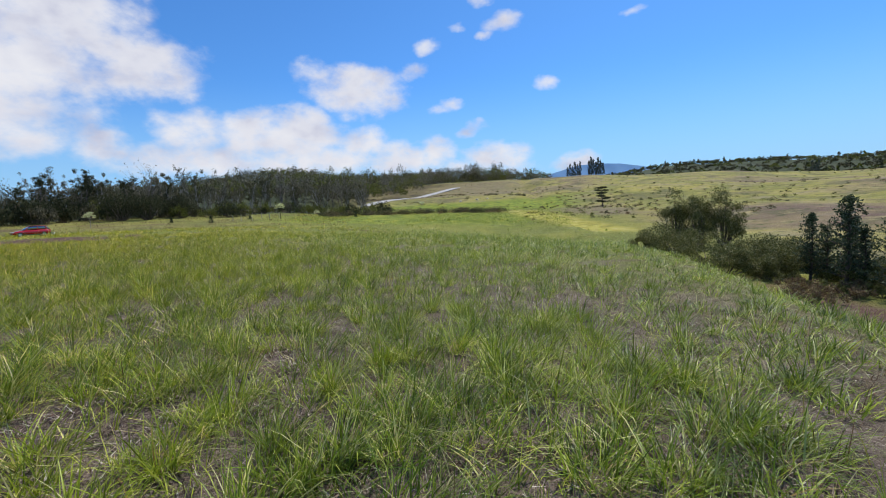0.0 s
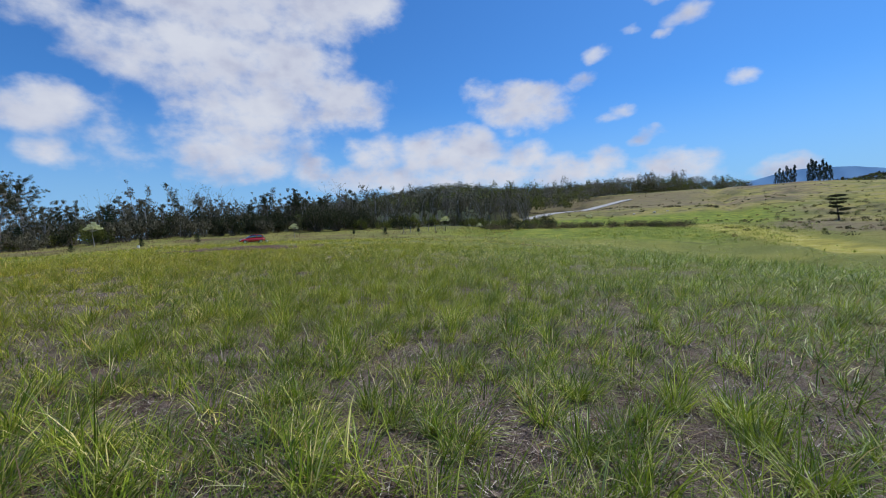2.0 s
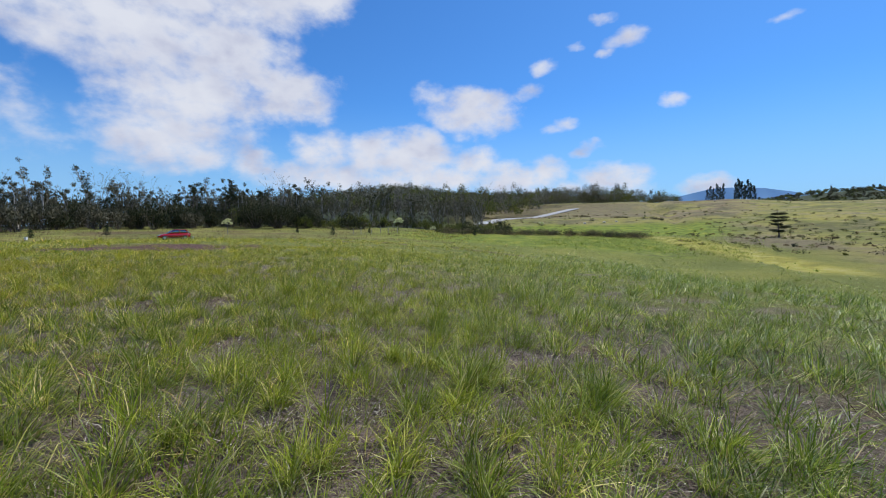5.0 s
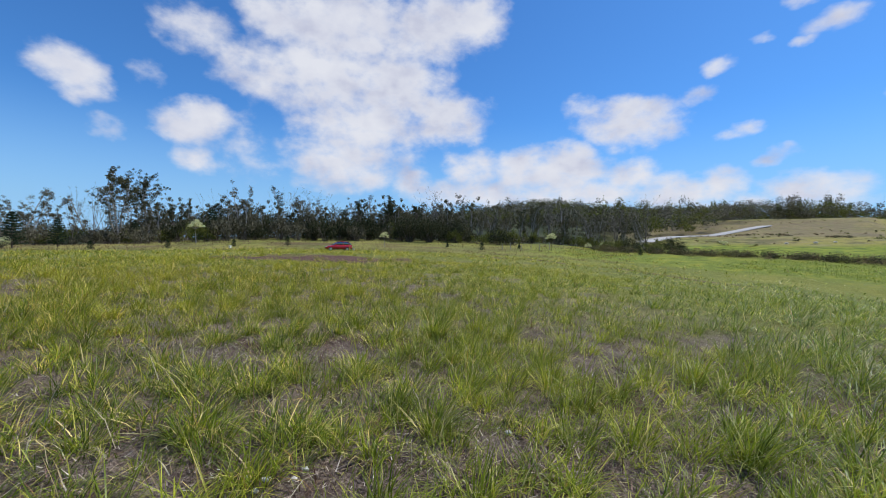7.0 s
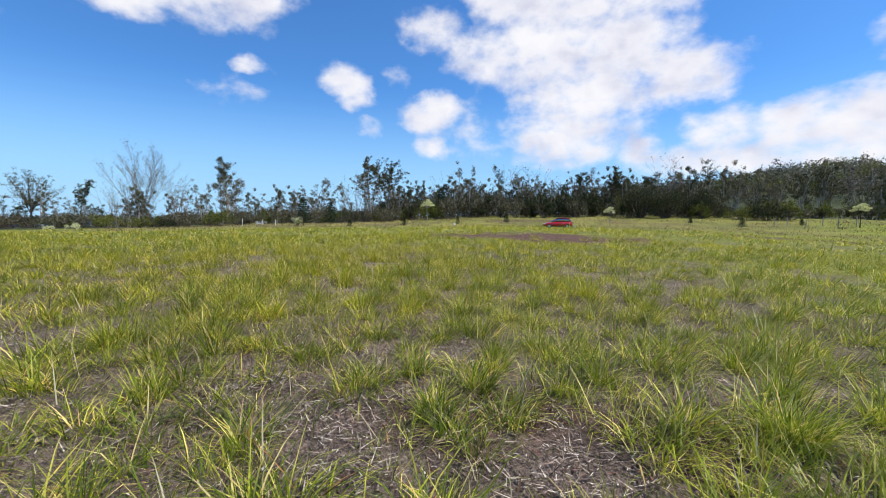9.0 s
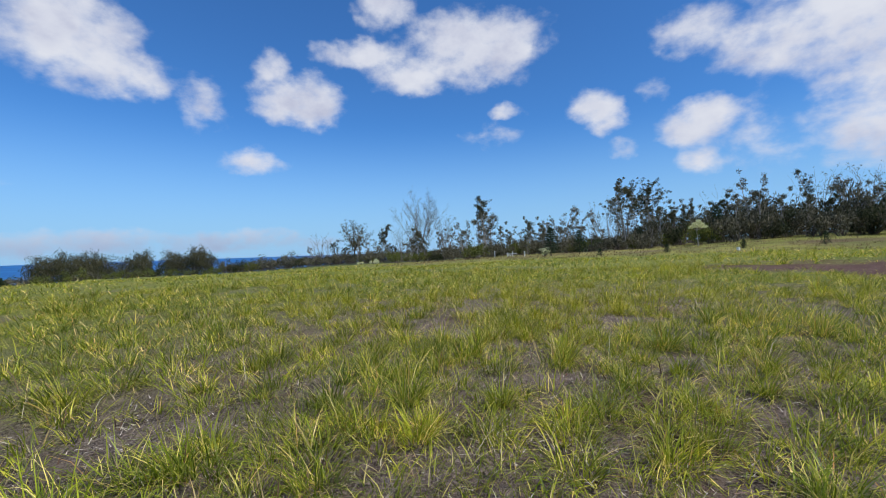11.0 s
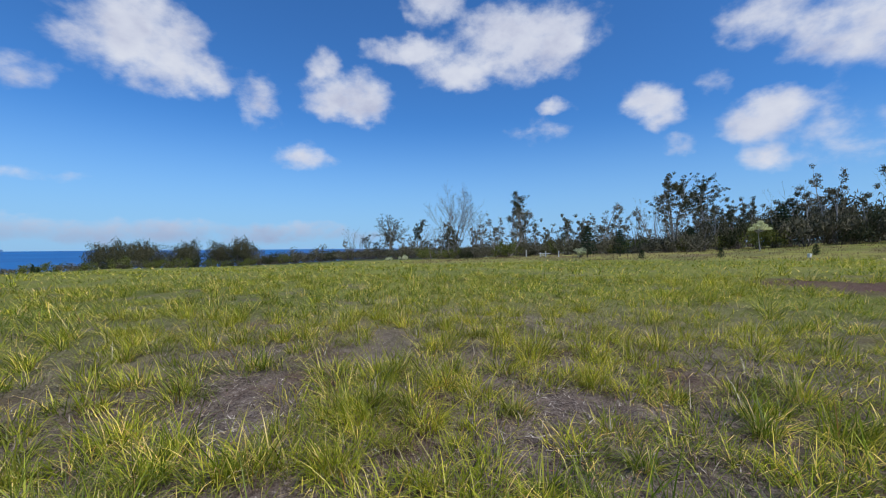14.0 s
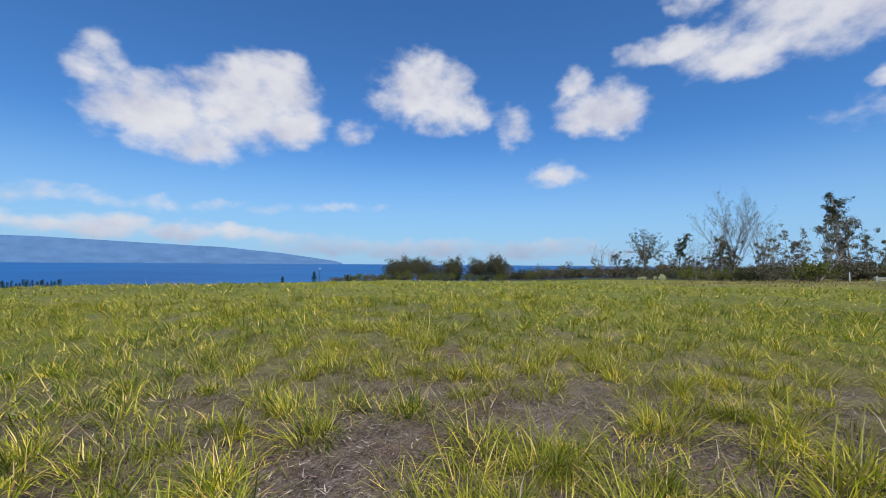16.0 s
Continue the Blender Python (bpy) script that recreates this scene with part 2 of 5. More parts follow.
def rough_material(name, stops, scale, rough=0.8, bump=0.3, bump_scale=None, metal=0.0, per_object=False):
    m, N, Lk = material(name)
    geo = N("ShaderNodeTexCoord")
    v = geo.outputs["Object"]
    col = ramp(N, Lk, noise_node(N, Lk, scale, 6.0, 0.6, v), stops)
    if per_object:
        info = N("ShaderNodeObjectInfo")
        shade = ramp(N, Lk, info.outputs["Random"], [(0.0, (0.75, 0.78, 0.7)), (1.0, (1.15, 1.1, 1.0))])
        col = mixed(N, Lk, 1.0, col, shade, "MULTIPLY")
    b = N("ShaderNodeBsdfPrincipled")
    b.inputs["Roughness"].default_value, b.inputs["Metallic"].default_value = rough, metal
    Lk(col, b.inputs["Base Color"])
    if bump:
        bp = N("ShaderNodeBump")
        bp.inputs["Strength"].default_value = bump
        Lk(noise_node(N, Lk, bump_scale or scale * 4, 5.0, 0.6, v), bp.inputs["Height"])
        Lk(bp.outputs[0], b.inputs["Normal"])
    o = N("ShaderNodeOutputMaterial")
    Lk(b.outputs[0], o.inputs[0])
    return m


GRASS = leaf_material("pasture_grass", [(0.0, (0.026, 0.056, 0.006)), (0.30, (0.092, 0.170, 0.012)), (0.58, (0.25, 0.345, 0.026)),
                                        (0.80, (0.47, 0.51, 0.08)), (0.93, (0.80, 0.74, 0.38)), (1.0, (0.30, 0.15, 0.07))],
                      0.34, 0.42, (0.16, (0.32, 0.36, 0.028)), (1.62, 1.2, 0.85))
STRAW = leaf_material("dead_straw", [(0.0, (0.05, 0.035, 0.028)), (0.4, (0.16, 0.115, 0.085)), (0.7, (0.42, 0.33, 0.25)), (0.93, (0.70, 0.61, 0.48)), (1.0, (0.28, 0.09, 0.05))], 0.12, 0.7)
THATCH = leaf_material("dead_stalks", [(0.0, (0.11, 0.06, 0.035)), (0.4, (0.23, 0.14, 0.075)), (0.7, (0.42, 0.32, 0.18)), (1.0, (0.64, 0.56, 0.38))], 0.15, 0.7)
GUM_LEAF = leaf_material("gum_foliage", [(0.0, (0.034, 0.036, 0.016)), (0.5, (0.088, 0.085, 0.038)), (0.85, (0.155, 0.14, 0.068)), (1.0, (0.26, 0.21, 0.13))], 0.22, 0.7)
DARK_LEAF = leaf_material("dark_foliage", [(0.0, (0.02, 0.026, 0.011)), (0.6, (0.052, 0.058, 0.024)), (1.0, (0.12, 0.11, 0.05))], 0.2, 0.7)
GREEN_LEAF = leaf_material("green_scrub_foliage", [(0.0, (0.06, 0.075, 0.016)), (0.55, (0.14, 0.15, 0.03)), (1.0, (0.25, 0.24, 0.06))], 0.28, 0.7)
GREY_LEAF = leaf_material("grey_scrub_foliage", [(0.0, (0.05, 0.047, 0.027)), (0.55, (0.135, 0.12, 0.068)), (1.0, (0.28, 0.24, 0.155))], 0.18, 0.75)
PINE_LEAF = leaf_material("pine_needles", [(0.0, (0.012, 0.026, 0.012)), (0.6, (0.028, 0.048, 0.020)), (1.0, (0.055, 0.08, 0.03))], 0.12, 0.55)
SLOPE_LEAF = leaf_material("grey_slope_foliage", [(0.0, (0.075, 0.07, 0.045)), (0.55, (0.165, 0.15, 0.10)), (1.0, (0.30, 0.27, 0.19))], 0.2, 0.75)
GULLY_LEAF = leaf_material("gully_foliage", [(0.0, (0.065, 0.075, 0.022)), (0.6, (0.165, 0.165, 0.05)), (1.0, (0.31, 0.29, 0.12))], 0.29, 0.5)
RIDGE_PINE = leaf_material("ridge_pine_needles", [(0.0, (0.035, 0.052, 0.04)), (0.6, (0.07, 0.092, 0.07)), (1.0, (0.12, 0.14, 0.105))], 0.2, 0.7)
YOUNG_PINE = leaf_material("young_pine_needles", [(0.0, (0.035, 0.052, 0.028)), (0.6, (0.075, 0.10, 0.05)), (1.0, (0.15, 0.17, 0.09))], 0.25, 0.55)
BLOSSOM = leaf_material("cream_blossom", [(0.0, (0.42, 0.45, 0.16)), (0.4, (0.74, 0.72, 0.36)), (1.0, (0.86, 0.83, 0.58))], 0.25, 0.6)
DRY_LEAF = leaf_material("dry_scrub", [(0.0, (0.13, 0.085, 0.05)), (0.5, (0.22, 0.15, 0.08)), (0.85, (0.34, 0.26, 0.12)), (1.0, (0.26, 0.26, 0.07))], 0.2, 0.7)
PALE_BARK = rough_material("pale_gum_bark", [(0.3, (0.20, 0.17, 0.14)), (0.55, (0.38, 0.34, 0.29)), (0.75, (0.58, 0.54, 0.48))], 3.0, 0.85, 0.5)
TWIG_BARK = rough_material("grey_brown_twigs", [(0.3, (0.10, 0.075, 0.058)), (0.7, (0.27, 0.22, 0.18))], 3.0, 0.9, 0.4)
DARK_BARK = rough_material("dark_bark", [(0.3, (0.06, 0.045, 0.035)), (0.7, (0.17, 0.13, 0.10))], 4.0, 0.9, 0.6)


def ground_material():
    m, N, Lk = material("pasture_ground")
    at = N("ShaderNodeAttribute")
    at.attribute_name = "cover"
    sp = N("ShaderNodeSeparateColor")
    Lk(at.outputs["Color"], sp.inputs[0])
    turf, dirt, dry = sp.outputs
    at2 = N("ShaderNodeAttribute")
    at2.attribute_name = "wild"
    sp2 = N("ShaderNodeSeparateColor")
    Lk(at2.outputs["Color"], sp2.inputs[0])
    wood, _, _ = sp2.outputs
    fine = noise_node(N, Lk, 34.0, 8.0, 0.78)
    mid = noise_node(N, Lk, 2.2, 6.0, 0.65)
    wide = noise_node(N, Lk, 0.09, 6.0, 0.62)
    huge = noise_node(N, Lk, 0.022, 5.0, 0.6)
    soil = mixed(N, Lk, 0.55, ramp(N, Lk, fine, [(0.37, (0.024, 0.015, 0.012)), (0.48, (0.165, 0.116, 0.084)), (0.61, (0.54, 0.43, 0.33))]),
                 ramp(N, Lk, mid, [(0.38, (0.068, 0.044, 0.031)), (0.60, (0.27, 0.195, 0.145))]))
    red = ramp(N, Lk, fine, [(0.3, (0.06, 0.024, 0.017)), (0.7, (0.16, 0.07, 0.045))])
    soil = mixed(N, Lk, ramp(N, Lk, noise_node(N, Lk, 0.7, 4.0), [(0.56, (0, 0, 0)), (0.70, (0.6, 0.6, 0.6))]), soil, red)
    green = mixed(N, Lk, 0.5, ramp(N, Lk, mid, [(0.3, (0.11, 0.135, 0.018)), (0.55, (0.195, 0.21, 0.028)), (0.75, (0.32, 0.30, 0.052))]),
                  ramp(N, Lk, wide, [(0.40, (0.095, 0.128, 0.02)), (0.50, (0.205, 0.225, 0.03)), (0.60, (0.37, 0.335, 0.048))]))
    # the dry hillside: mauve-brown, straw and yellow-green stretches, with darker herb patches and bush-sized specks
    hay = ramp(N, Lk, huge, [(0.36, (0.17, 0.11, 0.075)), (0.43, (0.25, 0.19, 0.085)), (0.50, (0.31, 0.27, 0.06)), (0.565, (0.20, 0.195, 0.045)), (0.64, (0.34, 0.29, 0.06))])
    hay = mixed(N, Lk, ramp(N, Lk, wide, [(0.40, (0.75, 0.75, 0.75)), (0.49, (0, 0, 0))]), hay, (0.135, 0.12, 0.05))
    hay = mixed(N, Lk, ramp(N, Lk, wide, [(0.56, (0, 0, 0)), (0.66, (0.6, 0.6, 0.6))]), hay, (0.30, 0.225, 0.14))
    speck = noise_node(N, Lk, 0.4, 4.0, 0.7)
    hay = mixed(N, Lk, ramp(N, Lk, speck, [(0.545, (0, 0, 0)), (0.63, (0.85, 0.85, 0.85))]), hay, (0.085, 0.09, 0.03))
    hay = mixed(N, Lk, ramp(N, Lk, noise_node(N, Lk, 0.23, 5.0, 0.72), [(0.55, (0, 0, 0)), (0.66, (0.8, 0.8, 0.8))]), hay, (0.36, 0.29, 0.12))
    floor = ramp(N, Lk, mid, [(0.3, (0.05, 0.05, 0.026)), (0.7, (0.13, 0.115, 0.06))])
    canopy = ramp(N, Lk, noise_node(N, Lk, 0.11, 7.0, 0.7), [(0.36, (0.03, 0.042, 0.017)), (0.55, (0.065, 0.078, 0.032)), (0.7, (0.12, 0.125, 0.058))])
    green = mixed(N, Lk, 0.45, green, ramp(N, Lk, fine, [(0.40, (0.05, 0.062, 0.01)), (0.50, (0.165, 0.18, 0.025)), (0.60, (0.40, 0.36, 0.08))]))
    col = mixed(N, Lk, turf, soil, green)
    col = mixed(N, Lk, dry, col, hay)
    at3 = N("ShaderNodeAttribute")
    at3.attribute_name = "hill"
    sp3 = N("ShaderNodeSeparateColor")
    Lk(at3.outputs["Color"], sp3.inputs[0])
    sward_and_sun, straw, earth = sp3.outputs
    col = mixed(N, Lk, earth, col, ramp(N, Lk, speck, [(0.36, (0.13, 0.095, 0.055)), (0.5, (0.225, 0.165, 0.10)), (0.64, (0.20, 0.185, 0.06))]))
    col = mixed(N, Lk, sward_and_sun, col, ramp(N, Lk, speck, [(0.34, (0.10, 0.135, 0.02)), (0.5, (0.19, 0.235, 0.025)), (0.66, (0.32, 0.31, 0.035))]))
    col = mixed(N, Lk, straw, col, ramp(N, Lk, speck, [(0.34, (0.26, 0.23, 0.045)), (0.5, (0.42, 0.36, 0.06)), (0.66, (0.47, 0.39, 0.13))]))
    col = mixed(N, Lk, dirt, col, mixed(N, Lk, 0.3, red, soil))
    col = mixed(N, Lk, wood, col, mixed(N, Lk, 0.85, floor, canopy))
    b = N("ShaderNodeBsdfPrincipled")
    b.inputs["Roughness"].default_value = 0.95
    b.inputs["Specular IOR Level"].default_value = 0.15
    Lk(col, b.inputs["Base Color"])
    bp = N("ShaderNodeBump")
    bp.inputs["Strength"].default_value, bp.inputs["Distance"].default_value = 0.9, 0.05
    Lk(fine, bp.inputs["Height"])
    bq = N("ShaderNodeBump")
    bq.inputs["Strength"].default_value, bq.inputs["Distance"].default_value = 0.6, 0.5
    Lk(mid, bq.inputs["Height"])
    Lk(bp.outputs[0], bq.inputs["Normal"])
    Lk(bq.outputs[0], b.inputs["Normal"])
    o = N("ShaderNodeOutputMaterial")
    Lk(b.outputs[0], o.inputs[0])
    return m


def sea_material():
    m, N, Lk = material("deep_sea_water")
    g = N("ShaderNodeNewGeometry")
    mp = N("ShaderNodeMapping")
    mp.inputs["Scale"].default_value = (1.0, 1.0, 1.0)
    Lk(g.outputs["Position"], mp.inputs[0])
    col = ramp(N, Lk, noise_node(N, Lk, 0.0035, 5.0, 0.6, mp.outputs[0]), [(0.35, (0.010, 0.085, 0.24)), (0.65, (0.018, 0.13, 0.33))])
    b = N("ShaderNodeBsdfPrincipled")
    b.inputs["Roughness"].default_value = 0.55
    b.inputs["Specular IOR Level"].default_value = 0.25
    Lk(col, b.inputs["Base Color"])
    bp = N("ShaderNodeBump")
    bp.inputs["Strength"].default_value, bp.inputs["Distance"].default_value = 0.5, 1.0
    Lk(noise_node(N, Lk, 0.25, 4.0, 0.6, mp.outputs[0]), bp.inputs["Height"])
    Lk(bp.outputs[0], b.inputs["Normal"])
    o = N("ShaderNodeOutputMaterial")
    Lk(b.outputs[0], o.inputs[0])
    return m


GROUND = ground_material()
SEA = sea_material()
# blue distance haze is painted into the base colours of mountain and island
FAR_HAZE = rough_material("haze_tinted_mountain", [(0.35, (0.20, 0.36, 0.54)), (0.65, (0.25, 0.42, 0.60))], 0.004, 1.0, 0.0)
ISLAND_HAZE = rough_material("haze_tinted_island", [(0.35, (0.07, 0.15, 0.27)), (0.65, (0.10, 0.195, 0.33))], 0.006, 1.0, 0.0)
CONCRETE = rough_material("pale_road_concrete", [(0.3, (0.36, 0.33, 0.29)), (0.7, (0.52, 0.49, 0.45))], 0.8, 0.9, 0.2)
WHITE = rough_material("weathered_white_paint", [(0.3, (0.55, 0.53, 0.48)), (0.6, (0.78, 0.77, 0.73))], 3.0, 0.6, 0.1)
STONE = rough_material("pale_stone", [(0.3, (0.42, 0.38, 0.32)), (0.65, (0.72, 0.68, 0.60))], 9.0, 0.9, 0.5)

# ---- the lie of the land ----
HUB = (-12.0, 14.0)
RADII = (35, 60, 110, 190, 300, 400, 720, 1500, 4800)
BEARINGS = (-160, -100, -45, -30, -18, -5, 10, 20, 35, 50, 80, 100, 130, 160, 185)
HEIGHTS_NORTH = [
    (-2, -4, -6, -6, -5, -4, 0, 5, 5), (-2.6, -2.6, 0, 5, 10, 10, 25, 30, 30), (-2.6, -2.6, 0, 5.5, 10.3, 9, 40, 44, 44), (-2.6, -2.3, 0.5, 8, 15.5, 13.5, 47, 54, 54),
    (-1.2, -2.2, 1.2, 8.5, 20, 18.5, 32, 36, 36), (-0.4, -1.0, 1.6, 8.2, 19.5, 22, 46, 50, 50), (0.6, 0.2, 1.9, 7.0, 18, 25, 47, 58, 58), (1.0, 0.8, 3.2, 9, 25, 35, 63, 80, 80),
]
HEIGHTS_SOUTH = [
    (1.35, 1.15, 3.8, 7.0, 16, 23, 38, 50, 50), (1.38, 1.25, 3.5, 4.8, 6, 7, 10, 10, 10), (1.08, 0.85, 1.2, 1.5, 1, 0, -1, -10, -20), (0.95, 0.45, -0.1, -0.7, -3.5, -6, -14, -20, -22),
    (0.95, 0.25, -1.8, -6, -13, -15, -20, -22, -22), (0.8, -0.5, -3.6, -8.5, -14, -16, -20, -22, -22), (0.3, -1.4, -5, -9.5, -14, -16, -20, -22, -22),
]
HEIGHTS = np.array(HEIGHTS_NORTH + HEIGHTS_SOUTH)


def smooth(a, b, v):
    s = np.clip((np.asarray(v, float) - a) / (b - a), 0, 1)
    return s * s * (3 - 2 * s)


def bank_edge(y):
    """Where the field breaks off down to the dirt track, as x along y."""
    return 5.0 + 0.135 * (y - 9.6) + 0.35 * np.sin(y * 0.4) + 0.02 * np.maximum(8 - y, 0) ** 1.5


def lumps(x, y, s, seed=0.0):
    """Cheap rolling unevenness, about -1 to 1."""
    return (np.sin(x * s + 1.3 * np.sin(y * s * 0.8 + seed) + seed) + np.sin(y * s * 1.17 + 1.7 * np.sin(x * s * 0.63 + 2 * seed))
            + 0.6 * np.sin((x + y) * s * 1.9 + seed * 3) + 0.4 * np.sin((x - 1.4 * y) * s * 3.1 + seed)) / 3.0


def patchy(x, y, size, seed=0, octaves=3):
    """Smooth fractal value noise over the plan, about 0 to 1."""
    out, amp, total = 0.0, 1.0, 0.0
    for o in range(octaves):
        u, v = x / size * 2 ** o + 17.3 * (o + seed), y / size * 2 ** o - 9.1 * (o + seed)
        i, j = np.floor(u), np.floor(v)
        f, g = u - i, v - j
        f, g = f * f * (3 - 2 * f), g * g * (3 - 2 * g)

        def h(a, b):
            n = np.sin(a * 127.1 + b * 311.7 + 74.7 * seed) * 43758.5453
            return n - np.floor(n)
        out = out + amp * ((h(i, j) * (1 - f) + h(i + 1, j) * f) * (1 - g) + (h(i, j + 1) * (1 - f) + h(i + 1, j + 1) * f) * g)
        total += amp
        amp *= 0.55
    return out / total


def ground_z(x, y):
    x, y = np.asarray(x, float), np.asarray(y, float)
    dx, dy = x - HUB[0], y - HUB[1]
    r = np.hypot(dx, dy)
    az = (np.degrees(np.arctan2(-dx, dy)) + 165) % 360 - 165
    az = np.where(az < -160, -160, az)
    near = 0.45 + 0.6 * np.tanh(-(x + 10) / 13)
    k = np.clip(np.searchsorted(BEARINGS, az, side="right") - 1, 0, len(BEARINGS) - 2)
    b = np.array(BEARINGS, float)
    s = smooth(0, 1, (az - b[k]) / (b[k + 1] - b[k]))
    lr, lg = np.log(np.maximum(r, 1)), np.log(RADII)
    j = np.clip(np.searchsorted(lg, lr) - 1, 0, len(RADII) - 2)
    u = smooth(0, 1, (lr - lg[j]) / (lg[j + 1] - lg[j]))
    far = (HEIGHTS[k, j] * (1 - u) + HEIGHTS[k, j + 1] * u) * (1 - s) + (HEIGHTS[k + 1, j] * (1 - u) + HEIGHTS[k + 1, j + 1] * u) * s
    east = smooth(-0.5, 6.5, x - bank_edge(y))
    w = np.maximum(smooth(18, 46, r) * smooth(14, -2, x - bank_edge(y)), east)
    z = near * (1 - w) + far * w
    z = z + 0.05 * lumps(x, y, 0.9) + 0.10 * lumps(x, y, 0.21, 2.0) * smooth(4, 30, r)
    return z + smooth(90, 260, r) * (1.3 * lumps(x, y, 0.035, 4.0)) * (z > -5) + smooth(350, 800, r) * 5 * lumps(x, y, 0.011, 1.0) * (z > -5)


def gz(x, y):
    return float(ground_z(x, y))


def from_eye(az, d, eye=(-8.2, 14.9)):
    """A place on the ground at that bearing and distance from a spot of the walk."""
    a = radians(az)
    return eye[0] - math.sin(a) * d, eye[1] + math.cos(a) * d


def mesh_of(name, verts, tris=None, quads=None, mats=(), smooth_faces=False, slots=None):
    """A mesh from arrays of corners, triangles and quads."""
    me = bpy.data.meshes.new(name)
    verts = np.asarray(verts, np.float32)
    tris = np.zeros((0, 3), np.int32) if tris is None else np.asarray(tris, np.int32).reshape(-1, 3)
    quads = np.zeros((0, 4), np.int32) if quads is None else np.asarray(quads, np.int32).reshape(-1, 4)
    me.vertices.add(len(verts))
    me.vertices.foreach_set("co", verts.ravel())
    loops = np.concatenate([tris.ravel(), quads.ravel()]).astype(np.int32)
    me.loops.add(len(loops))
    me.loops.foreach_set("vertex_index", loops)
    starts = np.concatenate([np.arange(len(tris)) * 3, len(tris) * 3 + np.arange(len(quads)) * 4]).astype(np.int32)
    me.polygons.add(len(starts))
    me.polygons.foreach_set("loop_start", starts)
    if smooth_faces:
        me.polygons.foreach_set("use_smooth", np.ones(len(starts), bool))
    if slots is not None:
        me.polygons.foreach_set("material_index", np.asarray(slots, np.int32))
    me.update(calc_edges=True)
    for m in mats:
        me.materials.append(m)
    return me


def part(name, me, parent, label=""):
    ob = new(name, me)
    ob.parent = parent
    if label:
        tagged(ob, label)
    return ob


def thing(name, label, category, group="", kind=""):
    ob = new(name)
    ob.empty_display_size = 0.3
    return tagged(ob, label, category, group, kind)


# ---- ground, sea and distance ----
def paint(me, name, values):
    at = me.color_attributes.new(name, "FLOAT_COLOR", "POINT")
    rgba = np.ones((len(values), 4), np.float32)
    rgba[:, : values.shape[1]] = values
    at.data.foreach_set("color", rgba.ravel())


def bare_spots(x, y):
    """How bare the field is, 0 to 1, at a spot: dirt patches among the tussocks."""
    v = 0.34 * patchy(x, y, 2.1, 3) + 0.66 * patchy(x, y, 0.8, 5, 2)
    return smooth(0.603, 0.685, v + 0.0006 * np.clip(-x - 6, -5, 14))


def brown_streak(x, y):
    """The long brown scrape in the field before the parked car, a second brown band, and the worn strip along the track
    behind it.
    """
    u, v = (x + 33.5) * 0.845 + (y - 35.5) * 0.535, (y - 35.5) * 0.845 - (x + 33.5) * 0.535
    a = smooth(1.2, 0.65, np.hypot(u / 7.0, v / 4.4) + 0.4 * lumps(x, y, 0.7, 1.0))
    b = smooth(1.2, 0.5, np.hypot((x + 24) / 16.0, (y - 61) / 3.5) + 0.3 * lumps(x, y, 0.5, 2.0))
    r = np.hypot(x - HUB[0], y - HUB[1])
    az = np.degrees(np.arctan2(-(x - HUB[0]), y - HUB[1]))
    c = smooth(5, 2, np.abs(r - 78 - 4 * lumps(x, y, 0.05, 3.0))) * smooth(20, 35, az) * smooth(92, 80, az) * 0.7
    return np.maximum(np.maximum(a, b), c * smooth(-0.3, 0.5, lumps(x, y, 0.25, 7.0)))


WAY = np.array([(-1.2, 3.3), (-3.3, 8.3), (-6.2, 12.0), (-9.0, 15.6), (-12.6, 18.1), (-17.0, 20.2), (-20.7, 20.9)])


def way_distance(x, y):
    d = np.full(np.shape(x), 1e9)
    for (ax, ay), (bx, by) in zip(WAY[:-1], WAY[1:]):
        t = np.clip(((x - ax) * (bx - ax) + (y - ay) * (by - ay)) / ((bx - ax) ** 2 + (by - ay) ** 2), 0, 1)
        d = np.minimum(d, np.hypot(x - ax - t * (bx - ax), y - ay - t * (by - ay)))
    return d


def dirt_track(x, y):
    """The red earth track at the foot of the bank."""
    off = x - bank_edge(y)
    return smooth(5.4, 6.2, off) * smooth(9.2, 8.0, off) * smooth(30, 22, y) * (0.85 + 0.3 * lumps(x, y, 0.35, 3.0))


